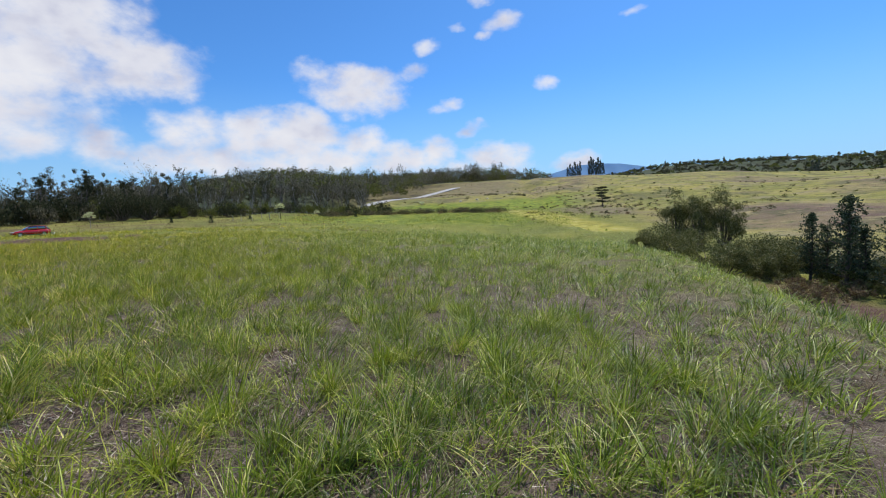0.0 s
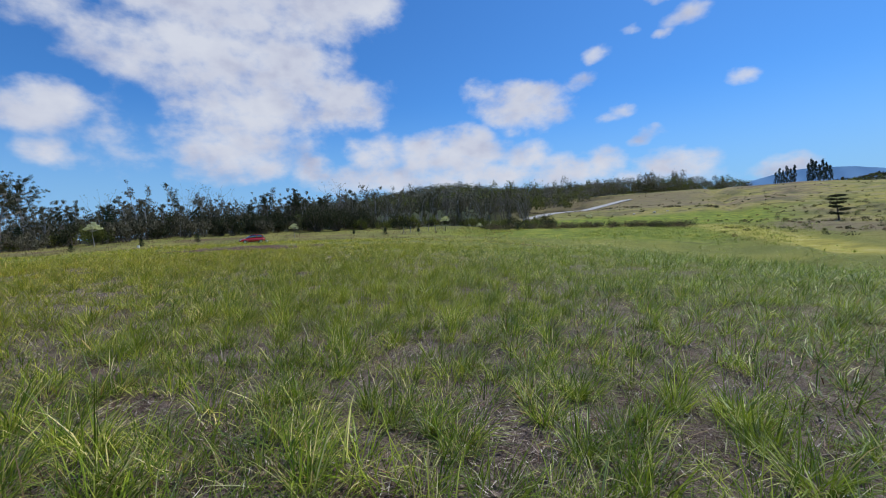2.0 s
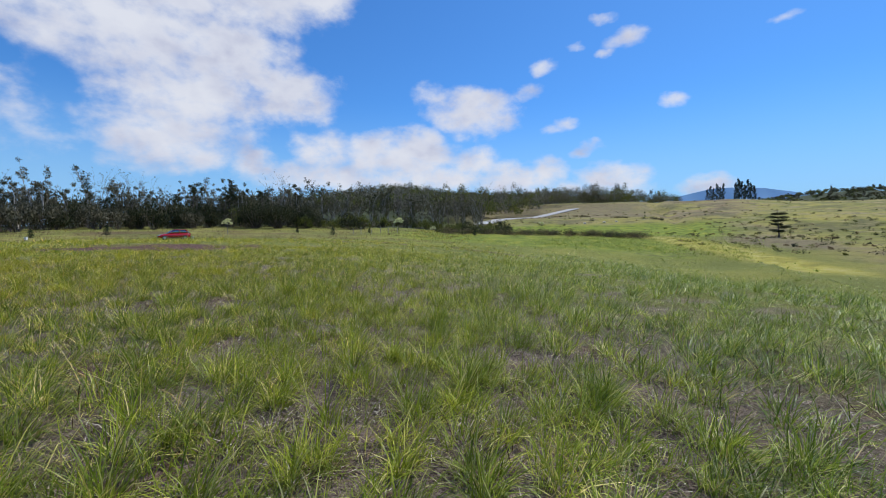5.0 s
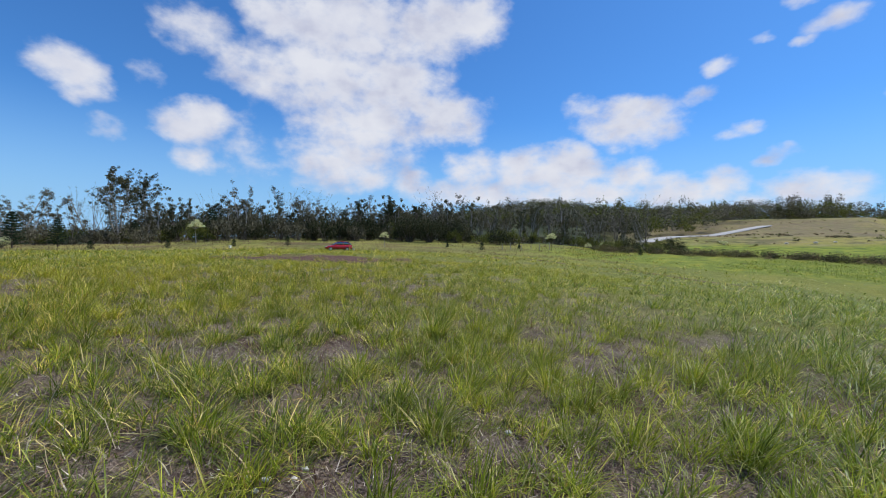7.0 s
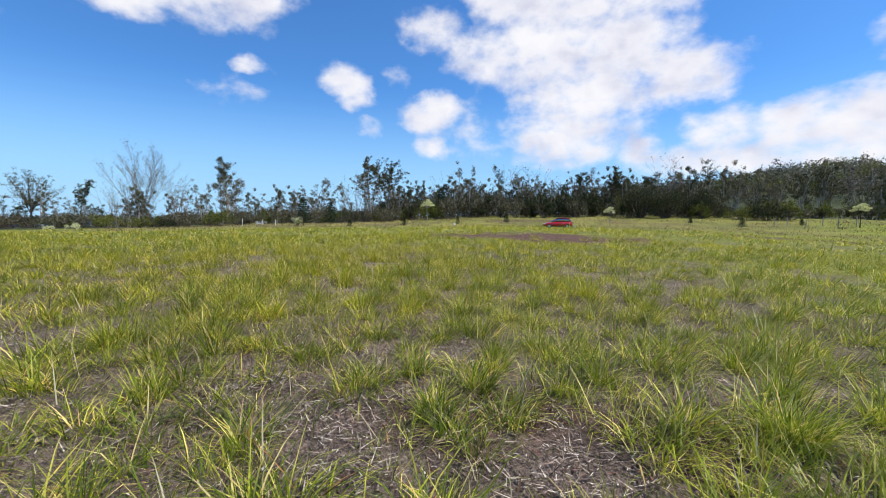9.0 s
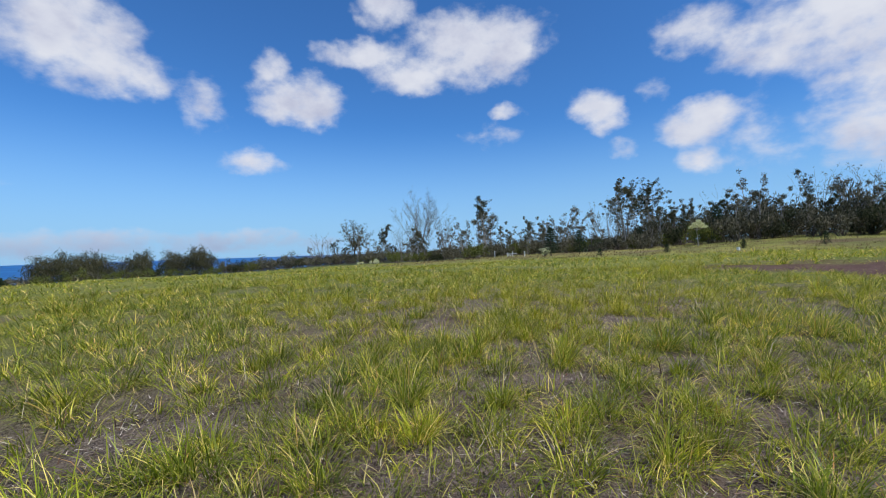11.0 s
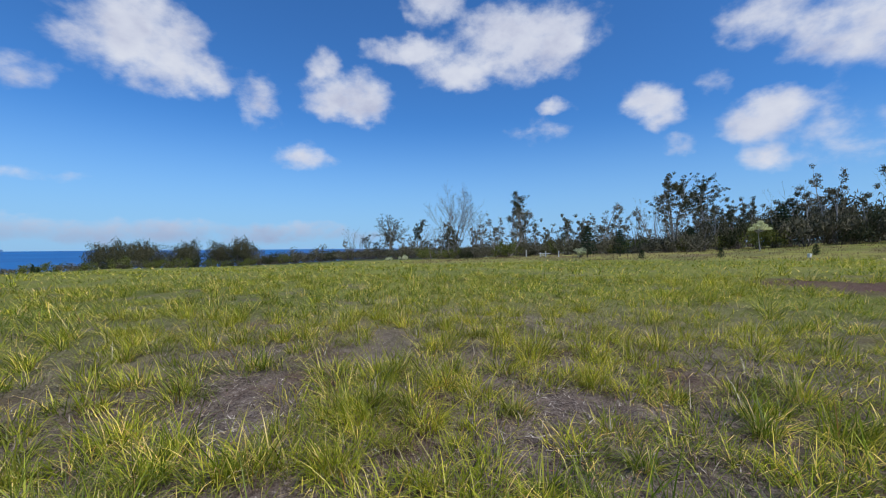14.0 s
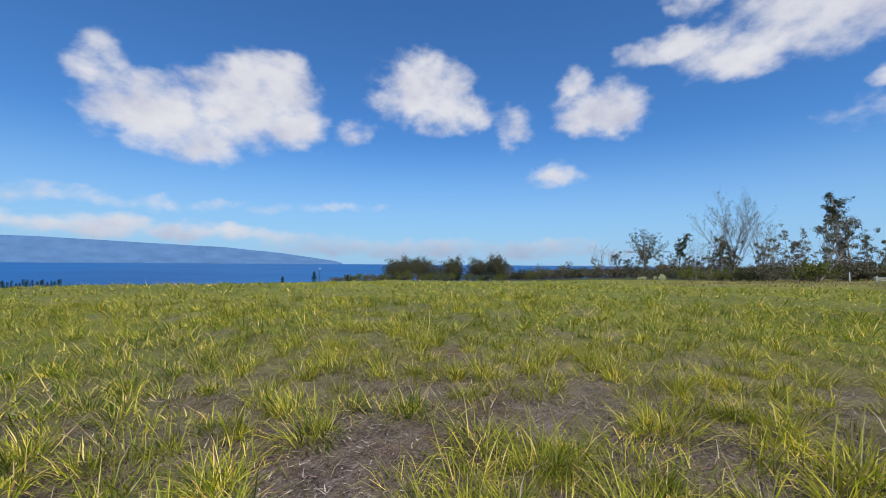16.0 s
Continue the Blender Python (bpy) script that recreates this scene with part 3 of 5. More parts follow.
def hill_bands(x, y, r, az):
    """Green grass with a painted sunlit strip, yellow straw and brown earth on the slopes beyond the field, each 0 to
    1.
    """
    wob = 5 * lumps(x, y, 0.07, 8.0)
    sward_and_sun = smooth(98, 103, r + wob) * smooth(141, 130, r + wob + 0.5 * np.minimum(az + 6, 0)) * smooth(-26, -19, az + 0.4 * wob) * smooth(30, 20, az)
    # nearer meadow strip: its sunlit yellow-green is put into the ground colour
    sward_and_sun = np.maximum(sward_and_sun, smooth(66, 72, r) * smooth(93, 88, r) * smooth(-24, -18, az) * smooth(24, 14, az) * 0.8)
    mid = np.interp(y, (60, 71, 84, 101, 112), (23.5, 20.5, 18.5, 15.5, 9.0))
    straw = smooth(5.5, 1.5, np.abs(x - mid + 0.35 * wob)) * smooth(60, 68, y) * smooth(112, 102, y)
    straw = np.maximum(straw, 0.75 * smooth(4, 1, np.abs(r - 97 - 0.3 * wob)) * smooth(-17, -10, az) * smooth(20, 8, az))
    earth = smooth(1.15, 0.55, np.hypot((x - 8.5) / 7.5, (y - 83) / 2.6) + 0.35 * lumps(x, y, 0.5, 2.0))
    earth = np.maximum(earth, 0.8 * smooth(1.2, 0.5, np.hypot((x - 31) / 8.0, (y - 100) / 15.0) + 0.4 * lumps(x, y, 0.2, 5.0)))
    earth = np.maximum(earth, 0.75 * smooth(150, 175, r + wob) * smooth(290, 255, r) * smooth(-16, -9, az) * smooth(14, 6, az))
    return np.clip(np.stack([sward_and_sun, straw, earth], -1), 0, 1)


def build_ground():
    na = 300
    r = np.concatenate([np.linspace(0.4, 40, 52), np.geomspace(40.8, 240, 130), np.geomspace(248, 4850, 62)])
    a = np.linspace(0, 2 * np.pi, na, endpoint=False)
    R, A = np.meshgrid(r, a, indexing="ij")
    X, Y = HUB[0] - np.sin(A) * R, HUB[1] + np.cos(A) * R
    x, y = np.append(X.ravel(), HUB[0]), np.append(Y.ravel(), HUB[1])
    z = ground_z(x, y)
    i, j = np.meshgrid(np.arange(len(r) - 1), np.arange(na), indexing="ij")
    jn = (j + 1) % na
    quads = np.stack([i * na + j, i * na + jn, (i + 1) * na + jn, (i + 1) * na + j], -1).reshape(-1, 4)[:, ::-1]
    k = np.arange(na)
    tris = np.stack([np.full(na, len(x) - 1), (k + 1) % na, k], -1)[:, ::-1]
    me = mesh_of("ground", np.stack([x, y, z], -1), tris, quads, (GROUND,), True)
    rr = np.hypot(x - HUB[0], y - HUB[1])
    az = (np.degrees(np.arctan2(-(x - HUB[0]), y - HUB[1])) + 165) % 360 - 165
    off = x - bank_edge(y)
    field = smooth(4, 0, off)
    away = way_distance(x, y)
    turf = smooth(3, 15, away) * 0.9 * (1 - 0.6 * bare_spots(x, y) * smooth(40, 12, away))
    turf = np.maximum(turf, smooth(1.0, 4.0, off) * 0.5)
    hill = smooth(92, 112, rr + 14 * lumps(x, y, 0.06, 5.0)) * smooth(28, 8, az) * smooth(-140, -120, az)
    dry = np.maximum(hill, smooth(9, 22, off) * smooth(-12, -20, az))
    dry = np.maximum(dry, smooth(62, 70, rr) * smooth(108, 95, az) * smooth(4, 20, az) * (0.35 + 0.5 * smooth(40, 75, az)))
    dirt = np.clip(np.maximum(brown_streak(x, y), dirt_track(x, y)), 0, 1)
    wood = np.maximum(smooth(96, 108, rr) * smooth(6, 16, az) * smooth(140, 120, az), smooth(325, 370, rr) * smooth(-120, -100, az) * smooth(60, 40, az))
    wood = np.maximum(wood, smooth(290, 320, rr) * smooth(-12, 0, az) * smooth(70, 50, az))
    paint(me, "hill", hill_bands(x, y, rr, az))
    paint(me, "cover", np.stack([turf, dirt, dry], -1))
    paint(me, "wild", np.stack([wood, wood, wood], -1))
    tagged(new("ground", me), "rough pasture of green tussocks, bare soil and dry hillside", "ground", kind="structure")


build_ground()


def build_sea():
    na = 96
    a = np.linspace(0, 2 * np.pi, na, endpoint=False)
    r = np.array([150, 400, 1000, 2500, 4900.0])
    R, A = np.meshgrid(r, a, indexing="ij")
    v = np.stack([HUB[0] - np.sin(A) * R, HUB[1] + np.cos(A) * R, np.full_like(R, -13.0)], -1).reshape(-1, 3)
    i, j = np.meshgrid(np.arange(len(r) - 1), np.arange(na), indexing="ij")
    jn = (j + 1) % na
    quads = np.stack([i * na + j, i * na + jn, (i + 1) * na + jn, (i + 1) * na + j], -1).reshape(-1, 4)[:, ::-1]
    tagged(new("water", mesh_of("water", v, None, quads, (SEA,), True)), "deep blue open sea under the horizon", "sea", kind="structure")


build_sea()


def ridge(name, label, az0, az1, dist, crest, mat, depth=500.0):
    """A far mountain: a ridge with a sloping face, crest(s) giving the elevation in degrees along it."""
    n, m = 140, 10
    s = np.linspace(0, 1, n)
    az = np.radians(az0 + (az1 - az0) * s)
    rng = np.random.default_rng(5)
    jag = np.convolve(rng.normal(0, 1, n + 12), np.hanning(13) / 6.5, "valid")
    top = dist * np.tan(np.radians(crest(s))) * (1 + 0.02 * jag)
    v = []
    for k in range(m):
        f = k / (m - 1)
        d = dist - depth * (1 - f) + 40 * np.sin(s * 60 + k) * (1 - f)
        v.append(np.stack([-np.sin(az) * d, np.cos(az) * d, -14 + (top + 14) * f ** 1.3], -1))
    v = np.concatenate(v)
    i, j = np.meshgrid(np.arange(m - 1), np.arange(n - 1), indexing="ij")
    quads = np.stack([i * n + j, i * n + j + 1, (i + 1) * n + j + 1, (i + 1) * n + j], -1).reshape(-1, 4)
    tagged(new(name, mesh_of(name, v, None, quads, (mat,), True)), label, "mountain", kind="structure")


ridge("backdrop_island", "island across the sea, blue haze put into its colour", 196, 147.5, 4700, lambda s: np.interp(s, (0, 0.35, 0.5, 0.71, 0.845, 0.98, 1.0), (2.5, 2.4, 2.2, 1.8, 1.2, 0.25, 0.0)), ISLAND_HAZE)
ridge("backdrop_mountain", "distant mountain behind the hill, blue haze put into its colour", -8, -30, 4700, lambda s: 4.6 - 0.028 * (-8 - 22 * s + 18.4) ** 2, FAR_HAZE)

# ---- grass ----


def blades(rng, base, heading, length, width, tilt, bend, segs):
    """Curved tapering ribbons: base points, compass headings, first tilts from upright and bends, all arrays."""
    n = len(base)
    out = np.stack([np.cos(heading), np.sin(heading), np.zeros(n)], -1)
    twist = heading + np.pi / 2 + rng.normal(0, 0.5, n)
    side = np.stack([np.cos(twist), np.sin(twist), np.zeros(n)], -1)
    pos = base.copy()
    rows = []
    for k in range(segs):
        w = width * (1 - (k / segs) ** 1.6 * 0.9) * 0.5
        rows += [pos - side * w[:, None], pos + side * w[:, None]]
        th = tilt + bend * (k + 0.5) / segs
        pos = pos + (length / segs)[:, None] * (out * np.sin(th)[:, None] + np.array([0, 0, 1.0]) * np.cos(th)[:, None])
    rows.append(pos)
    verts = np.stack(rows, 1)
    per = 2 * segs + 1
    f = []
    for k in range(segs - 1):
        a = 2 * k
        f += [(a, a + 1, a + 3), (a, a + 3, a + 2)]
    f.append((2 * segs - 2, 2 * segs - 1, 2 * segs))
    tris = (np.array(f)[None] + (np.arange(n) * per)[:, None, None]).reshape(-1, 3)
    return verts.reshape(-1, 3), tris


def open_side(x, y):
    """The part of the field that lies ahead and to the left of the walk; what stays behind it needs no tussocks."""
    behind = (x > -19.0 + 0.10 * np.maximum(9 - y, 0)) & (y < np.interp(x, (-19, -16, -10, -0.5, 1.0, 30), (9, 10.5, 9.5, 2.0, 1.5, 26)))
    return ~behind


def tussock_spots(rng, step, lo, hi, side=True):
    gx, gy = np.meshgrid(np.arange(-100, 22, step), np.arange(-70, 92, step))
    x = gx.ravel() + rng.uniform(-0.6, 0.6, gx.size) * step
    y = gy.ravel() + rng.uniform(-0.6, 0.6, gx.size) * step
    d = way_distance(x, y)
    ok = (d >= lo) & (d < hi) & (x < bank_edge(y) + 1.2 + 13 * smooth(22, 34, y)) & (open_side(x, y) == side)
    x, y = x[ok], y[ok]
    ok = rng.random(x.size) > bare_spots(x, y) * 0.93
    ok &= rng.random(x.size) > brown_streak(x, y) * 0.96
    r, az = np.hypot(x - HUB[0], y - HUB[1]), np.degrees(np.arctan2(-(x - HUB[0]), y - HUB[1]))
    ok &= (r < 62 + 6 * patchy(x, y, 9, 2)) | (az > 98) | (az < 15)
    return x[ok], y[ok]


def build_grass():
    rng = np.random.default_rng(11)
    V, T, n0 = [], [], 0
    # near: full tussocks and short growth between them; farther: fewer and broader blades; the last two lie behind the walk
    for step, lo, hi, count, width, segs, tall, wide, side in (
        (0.50, 0, 4.2, 96, 0.0115, 3, 1.05, 0.18, True), (0.50, 0, 4.2, 72, 0.0085, 2, 0.85, 0.20, True), (0.32, 0, 4.2, 9, 0.008, 2, 0.45, 0.2, True),
        (0.50, 4.2, 10, 72, 0.0130, 2, 1.0, 0.22, True), (0.42, 4.2, 10, 7, 0.012, 2, 0.5, 0.26, True), (0.58, 10, 22, 46, 0.0165, 2, 1.0, 0.28, True),
        (0.90, 22, 50, 17, 0.047, 2, 0.95, 0.6, True), (1.6, 50, 84, 11, 0.11, 2, 0.95, 0.8, True),
        (0.66, 0.6, 14, 18, 0.034, 2, 0.9, 0.3, False), (2.0, 14, 40, 7, 0.10, 2, 0.9, 0.6, False),
    ):
        x, y = tussock_spots(rng, step, lo, hi, side)
        n = len(x)
        lush = np.clip(0.92 - 0.16 * smooth(-5, -18, x) + 0.7 * (patchy(x, y, 3.2, 7) - 0.5) + rng.normal(0, 0.16, n), 0.3, 1.3) * tall
        k = np.maximum(3, (count * rng.uniform(0.4, 1.5, n) * (0.6 + 0.5 * lush / tall) * (0.9 + (0.55 if lo > 9 else 0.35) * smooth(-9, -16, x)))).astype(int)
        idx = np.repeat(np.arange(n), k)
        m = len(idx)
        ang, rad = rng.uniform(0, 2 * np.pi, m), np.sqrt(rng.random(m)) * wide * rng.uniform(0.5, 1.6, n)[idx]
        bx, by = x[idx] + np.cos(ang) * rad, y[idx] + np.sin(ang) * rad
        base = np.stack([bx, by, ground_z(bx, by) - 0.02], -1)
        heading = ang + rng.normal(0, 1.0, m)
        # the wind lays the tips over to one side
        hx, hy = np.cos(heading) + 0.45, np.sin(heading) + 0.1
        heading = np.arctan2(hy, hx)
        # rank growth before the parked car
        far_r, far_az = np.hypot(bx - HUB[0], by - HUB[1]), np.degrees(np.arctan2(HUB[0] - bx, by - HUB[1]))
        rank = 1 + 1.2 * smooth(46, 50, far_r) * smooth(62, 58, far_r) * smooth(34, 38, far_az) * smooth(60, 55, far_az)
        length = rank * lush[idx] * rng.uniform(0.35, 1.0, m) * (0.64 - 0.2 * smooth(-4.5, -1.0, bx - bank_edge(by)))
        wd = width * rng.uniform(0.5, 1.4, m) * (1 - 0.1 * smooth(-9, -16, bx))
        tilt = rng.uniform(0.0, 0.7, m) + rad * 1.7
        bend = rng.uniform(0.1, 3.0, m) * rng.uniform(0.3, 1.0, m)
        v, t = blades(rng, base, heading, length, wd, tilt, bend, segs)
        V.append(v), T.append(t + n0)
        n0 += len(v)
    me = mesh_of("grass", np.concatenate(V), np.concatenate(T), None, (GRASS,))
    tagged(new("grass", me), "long green and yellowing pasture grass in tussocks", "grass", kind="stuff")


def build_litter():
    """Broken straw and leaf bits lying on the bare soil."""
    rng = np.random.default_rng(12)
    n = 260000
    s = rng.random(n)
    k = np.minimum((s * 6).astype(int), 5)
    f = s * 6 - k
    c = WAY[k] * (1 - f)[:, None] + WAY[k + 1] * f[:, None]
    x, y = c[:, 0] + rng.normal(0, 4.5, n), c[:, 1] + rng.normal(0, 4.5, n)
    ok = open_side(x, y) & (rng.random(n) < 0.22 + bare_spots(x, y))
    x, y = x[ok], y[ok]
    n = len(x)
    base = np.stack([x, y, ground_z(x, y) + rng.uniform(0.004, 0.04, n)], -1)
    v, t = blades(rng, base, rng.uniform(0, 2 * np.pi, n), rng.uniform(0.03, 0.20, n) * rng.uniform(0.4, 1.0, n), rng.uniform(0.006, 0.016, n), rng.uniform(1.1, 1.65, n), rng.normal(0.0, 0.1, n), 1)
    tagged(new("straw_litter", mesh_of("straw_litter", v, t, None, (STRAW,))), "grey-brown dead grass litter on bare soil", "straw", kind="stuff")


def build_thatch():
    """Short dead stalks standing among the living tussocks, and bent straws over them."""
    rng = np.random.default_rng(15)
    x, y = tussock_spots(rng, 0.34, 0, 7.5)
    k = rng.integers(2, 9, len(x))
    idx = np.repeat(np.arange(len(x)), k)
    m = len(idx)
    bx, by = x[idx] + rng.normal(0, 0.13, m), y[idx] + rng.normal(0, 0.13, m)
    base = np.stack([bx, by, ground_z(bx, by) - 0.01], -1)
    long = rng.random(m) < 0.12
    length = np.where(long, rng.uniform(0.3, 0.55, m), rng.uniform(0.06, 0.22, m))
    v, t = blades(rng, base, rng.uniform(0, 2 * np.pi, m), length, rng.uniform(0.006, 0.014, m), rng.uniform(0.1, 1.2, m), rng.uniform(0.0, 1.5, m), 2)
    tagged(new("dead_grass", mesh_of("dead_grass", v, t, None, (THATCH,))), "short dead brown stalks among the tussocks", "grass", kind="stuff")


def build_dry_strip():
    """Short dry growth between the field and the wood."""
    rng = np.random.default_rng(13)
    n = 2200
    az, r = np.radians(rng.uniform(8, 100, n)), rng.uniform(63, 97, n)
    x, y = HUB[0] - np.sin(az) * r, HUB[1] + np.cos(az) * r
    ok = rng.random(n) > 0.8 * brown_streak(x, y)
    idx = np.repeat(np.flatnonzero(ok), 9)
    m = len(idx)
    bx, by = x[idx] + rng.normal(0, 0.5, m), y[idx] + rng.normal(0, 0.5, m)
    base = np.stack([bx, by, ground_z(bx, by) - 0.02], -1)
    v, t = blades(rng, base, rng.uniform(0, 2 * np.pi, m), rng.uniform(0.1, 0.36, m), rng.uniform(0.03, 0.08, m), rng.uniform(0.0, 0.9, m), rng.uniform(0.1, 1.2, m), 2)
    tagged(new("dry_grass", mesh_of("dry_grass", v, t, None, (DRY_LEAF,))), "short dry brown grass before the wood", "grass", kind="stuff")


def build_low_meadow():
    """Short yellow-green growth on the meadow beyond the field's crest."""
    rng = np.random.default_rng(14)
    n = 6000
    az, r = np.radians(rng.uniform(-26, 16, n)), rng.uniform(58, 103, n)
    x, y = HUB[0] - np.sin(az) * r, HUB[1] + np.cos(az) * r
    ok = ((r > 72) | (x > bank_edge(y) + 1.5)) & (rng.random(n) > smooth(0.5, 0.7, patchy(x, y, 16, 4)))
    idx = np.repeat(np.flatnonzero(ok), 6)
    m = len(idx)
    bx, by = x[idx] + rng.normal(0, 0.7, m), y[idx] + rng.normal(0, 0.7, m)
    base = np.stack([bx, by, ground_z(bx, by) - 0.03], -1)
    v, t = blades(rng, base, rng.uniform(0, 2 * np.pi, m), rng.uniform(0.12, 0.36, m), rng.uniform(0.035, 0.08, m), rng.uniform(0.0, 0.8, m), rng.uniform(0.1, 1.2, m), 2)
    tagged(new("meadow_grass", mesh_of("meadow_grass", v, t, None, (GRASS,))), "short yellow-green grass on the far meadow", "grass", kind="stuff")


build_grass()
build_litter()
build_thatch()
build_dry_strip()
build_low_meadow()

# ---- trees ----


class Limbs:
    """Collects tapered tubes and leaves for one tree."""

    def __init__(self, seed):
        self.rng = np.random.default_rng(seed)
        self.v, self.q, self.n = [], [], 0
        self.lv, self.lq, self.ln = [], [], 0

    def tube(self, pts, radii, sides=5):
        pts, radii = np.asarray(pts, float), np.asarray(radii, float)
        d = np.gradient(pts, axis=0)
        d /= np.linalg.norm(d, axis=1)[:, None] + 1e-9
        ref = np.where(np.abs(d[:, 2:3]) > 0.9, np.array([[1.0, 0, 0]]), np.array([[0, 0, 1.0]]))
        u = np.cross(d, ref)
        u /= np.linalg.norm(u, axis=1)[:, None] + 1e-9
        w = np.cross(d, u)
        a = np.arange(sides) * 2 * np.pi / sides
        ring = pts[:, None] + radii[:, None, None] * (u[:, None] * np.cos(a)[None, :, None] + w[:, None] * np.sin(a)[None, :, None])
        self.v.append(ring.reshape(-1, 3))
        i, j = np.meshgrid(np.arange(len(pts) - 1), np.arange(sides), indexing="ij")
        jn = (j + 1) % sides
        self.q.append(np.stack([i * sides + j, i * sides + jn, (i + 1) * sides + jn, (i + 1) * sides + j], -1).reshape(-1, 4) + self.n)
        self.n += ring.shape[0] * sides

    def branch(self, start, way, length, radius, wiggle=0.25, rise=0.2, steps=5, sides=4):
        rng = self.rng
        p, w = np.array(start, float), np.array(way, float)
        w /= np.linalg.norm(w)
        pts, rad = [p], [radius]
        for k in range(steps):
            w = w + rng.normal(0, wiggle, 3) * 0.5 + np.array([0, 0, rise * 0.5])
            w /= np.linalg.norm(w)
            p = p + w * length / steps
            pts.append(p)
            rad.append(radius * (1 - 0.85 * (k + 1) / steps))
        self.tube(pts, rad, sides)
        return np.array(pts), w

    def leaves(self, centre, radius, count, size, droop=0.0, squash=0.8):
        rng = self.rng
        d = rng.normal(0, 1, (count, 3))
        d /= np.linalg.norm(d, axis=1)[:, None]
        c = np.asarray(centre) + d * (rng.random(count) ** 0.45 * radius)[:, None] * np.array([1, 1, squash])
        a = rng.normal(0, 1, (count, 3)) + np.array([0, 0, -droop])
        a /= np.linalg.norm(a, axis=1)[:, None]
        b = np.cross(a, rng.normal(0, 1, (count, 3)))
        b /= np.linalg.norm(b, axis=1)[:, None] + 1e-9
        L, W = size * rng.uniform(0.6, 1.4, count)[:, None], size * 0.42 * rng.uniform(0.6, 1.3, count)[:, None]
        leaf = np.stack([c - a * L * 0.5 - b * W * 0.5, c - a * L * 0.3 + b * W * 0.5, c + a * L * 0.5], 1)
        self.lv.append(leaf.reshape(-1, 3))
        self.lq.append(np.arange(count * 3).reshape(-1, 3) + self.ln)
        self.ln += count * 3

    def finish(self, name, label, category, bark, leaf, group="", crown_label=""):
        ob = thing(name, label, category, group)
        if self.v:
            part("trunk", mesh_of("trunk", np.concatenate(self.v), None, np.concatenate(self.q), (bark,), True), ob)
        if self.lv:
            part("crown", mesh_of("crown", np.concatenate(self.lv), np.concatenate(self.lq), None, (leaf,)), ob, crown_label)
        return ob


def gum_tree(seed, height, label, leaf=None, density=1.0, spread=0.3, low=0.4, bark=None, size=0.30, name="gum_tree", plain=False, stems=0, lift=(0.5, 1.3)):
    """Open-crowned tree: a leaning pale trunk, rising limbs, clumps of leaves at the ends."""
    L = Limbs(seed)
    rng = L.rng
    stems = stems or (1 if rng.random() < 0.5 else 2)
    for s in range(stems):
        lean = np.array([rng.normal(0, 0.14 + 0.06 * stems), rng.normal(0, 0.14 + 0.06 * stems), 1.0])
        pts, _ = L.branch((rng.normal(0, 0.2) * s, rng.normal(0, 0.2) * s, -0.3), lean, height * rng.uniform(0.86, 1.0) / (1 + 0.12 * s), height * 0.017, 0.16, 0.12, 8, 6)
        limbs = 8 if plain else int(11 + 3 * rng.random())
        for k in range(limbs):
            f = low + (1 - low) * (k + rng.random()) / limbs
            f = min(f, 0.98)
            i = f * (len(pts) - 1)
            p = pts[int(i)] * (1 - i % 1) + pts[min(int(i) + 1, len(pts) - 1)] * (i % 1)
            a = rng.uniform(0, 2 * np.pi)
            out = np.array([np.cos(a), np.sin(a), rng.uniform(*lift)])
            ln = height * spread * rng.uniform(0.45, 1.15) * (1.15 - f * 0.6)
            bp, w = L.branch(p, out, ln, height * 0.0055, 0.4, 0.25, 3 if plain else 5, 3 if plain else 4)
            for _ in range(3 if plain else 7):
                j = rng.integers(1, len(bp))
                tp, _ = L.branch(bp[j], w + rng.normal(0, 0.8, 3), ln * rng.uniform(0.25, 0.6), height * 0.0021, 0.4, 0.2, 2, 3)
                for q in tp[1:]:
                    if rng.random() < 0.85 * density:
                        L.leaves(q, height * (rng.uniform(0.03, 0.062) if plain else rng.uniform(0.016, 0.038)), int((24 if plain else 19 * max(1.0, density)) * rng.uniform(0.5, 1.5)), size * rng.uniform(0.75, 1.1), 0.8, 0.8)
    return L.finish(name, label, "tree", bark or PALE_BARK, leaf or GUM_LEAF, "trees of the wood's edge")


def dome_tree(seed, height, label):
    """A broad tree: a low fork of dark limbs under a rounded, broken dome of leaf clumps."""
    L = Limbs(seed)
    rng = L.rng
    fork, _ = L.branch((0, 0, -0.3), (0.05, 0, 1), height * 0.3, height * 0.03, 0.1, 0.05, 4, 7)
    for k in range(11):
        a, e = k * 2.4, rng.uniform(0.35, 1.3)
        way = np.array([np.cos(a) * np.cos(e), np.sin(a) * np.cos(e), np.sin(e)])
        limb, _ = L.branch(fork[-1 - k % 2], way, height * rng.uniform(0.34, 0.46), height * 0.009, 0.25, 0.1, 5, 5)
        for n in range(9):
            p = limb[rng.integers(1, len(limb))]
            tip = way + rng.normal(0, 0.75, 3)
            twig, _ = L.branch(p, tip, height * rng.uniform(0.1, 0.24), height * 0.003, 0.35, 0.15, 3, 3)
            for q in twig[1:]:
                L.leaves(q, height * rng.uniform(0.022, 0.045), 13, 0.32, 0.6, 0.75)
    return L.finish("gum_tree", label, "tree", DARK_BARK, GUM_LEAF, "trees of the wood's edge")


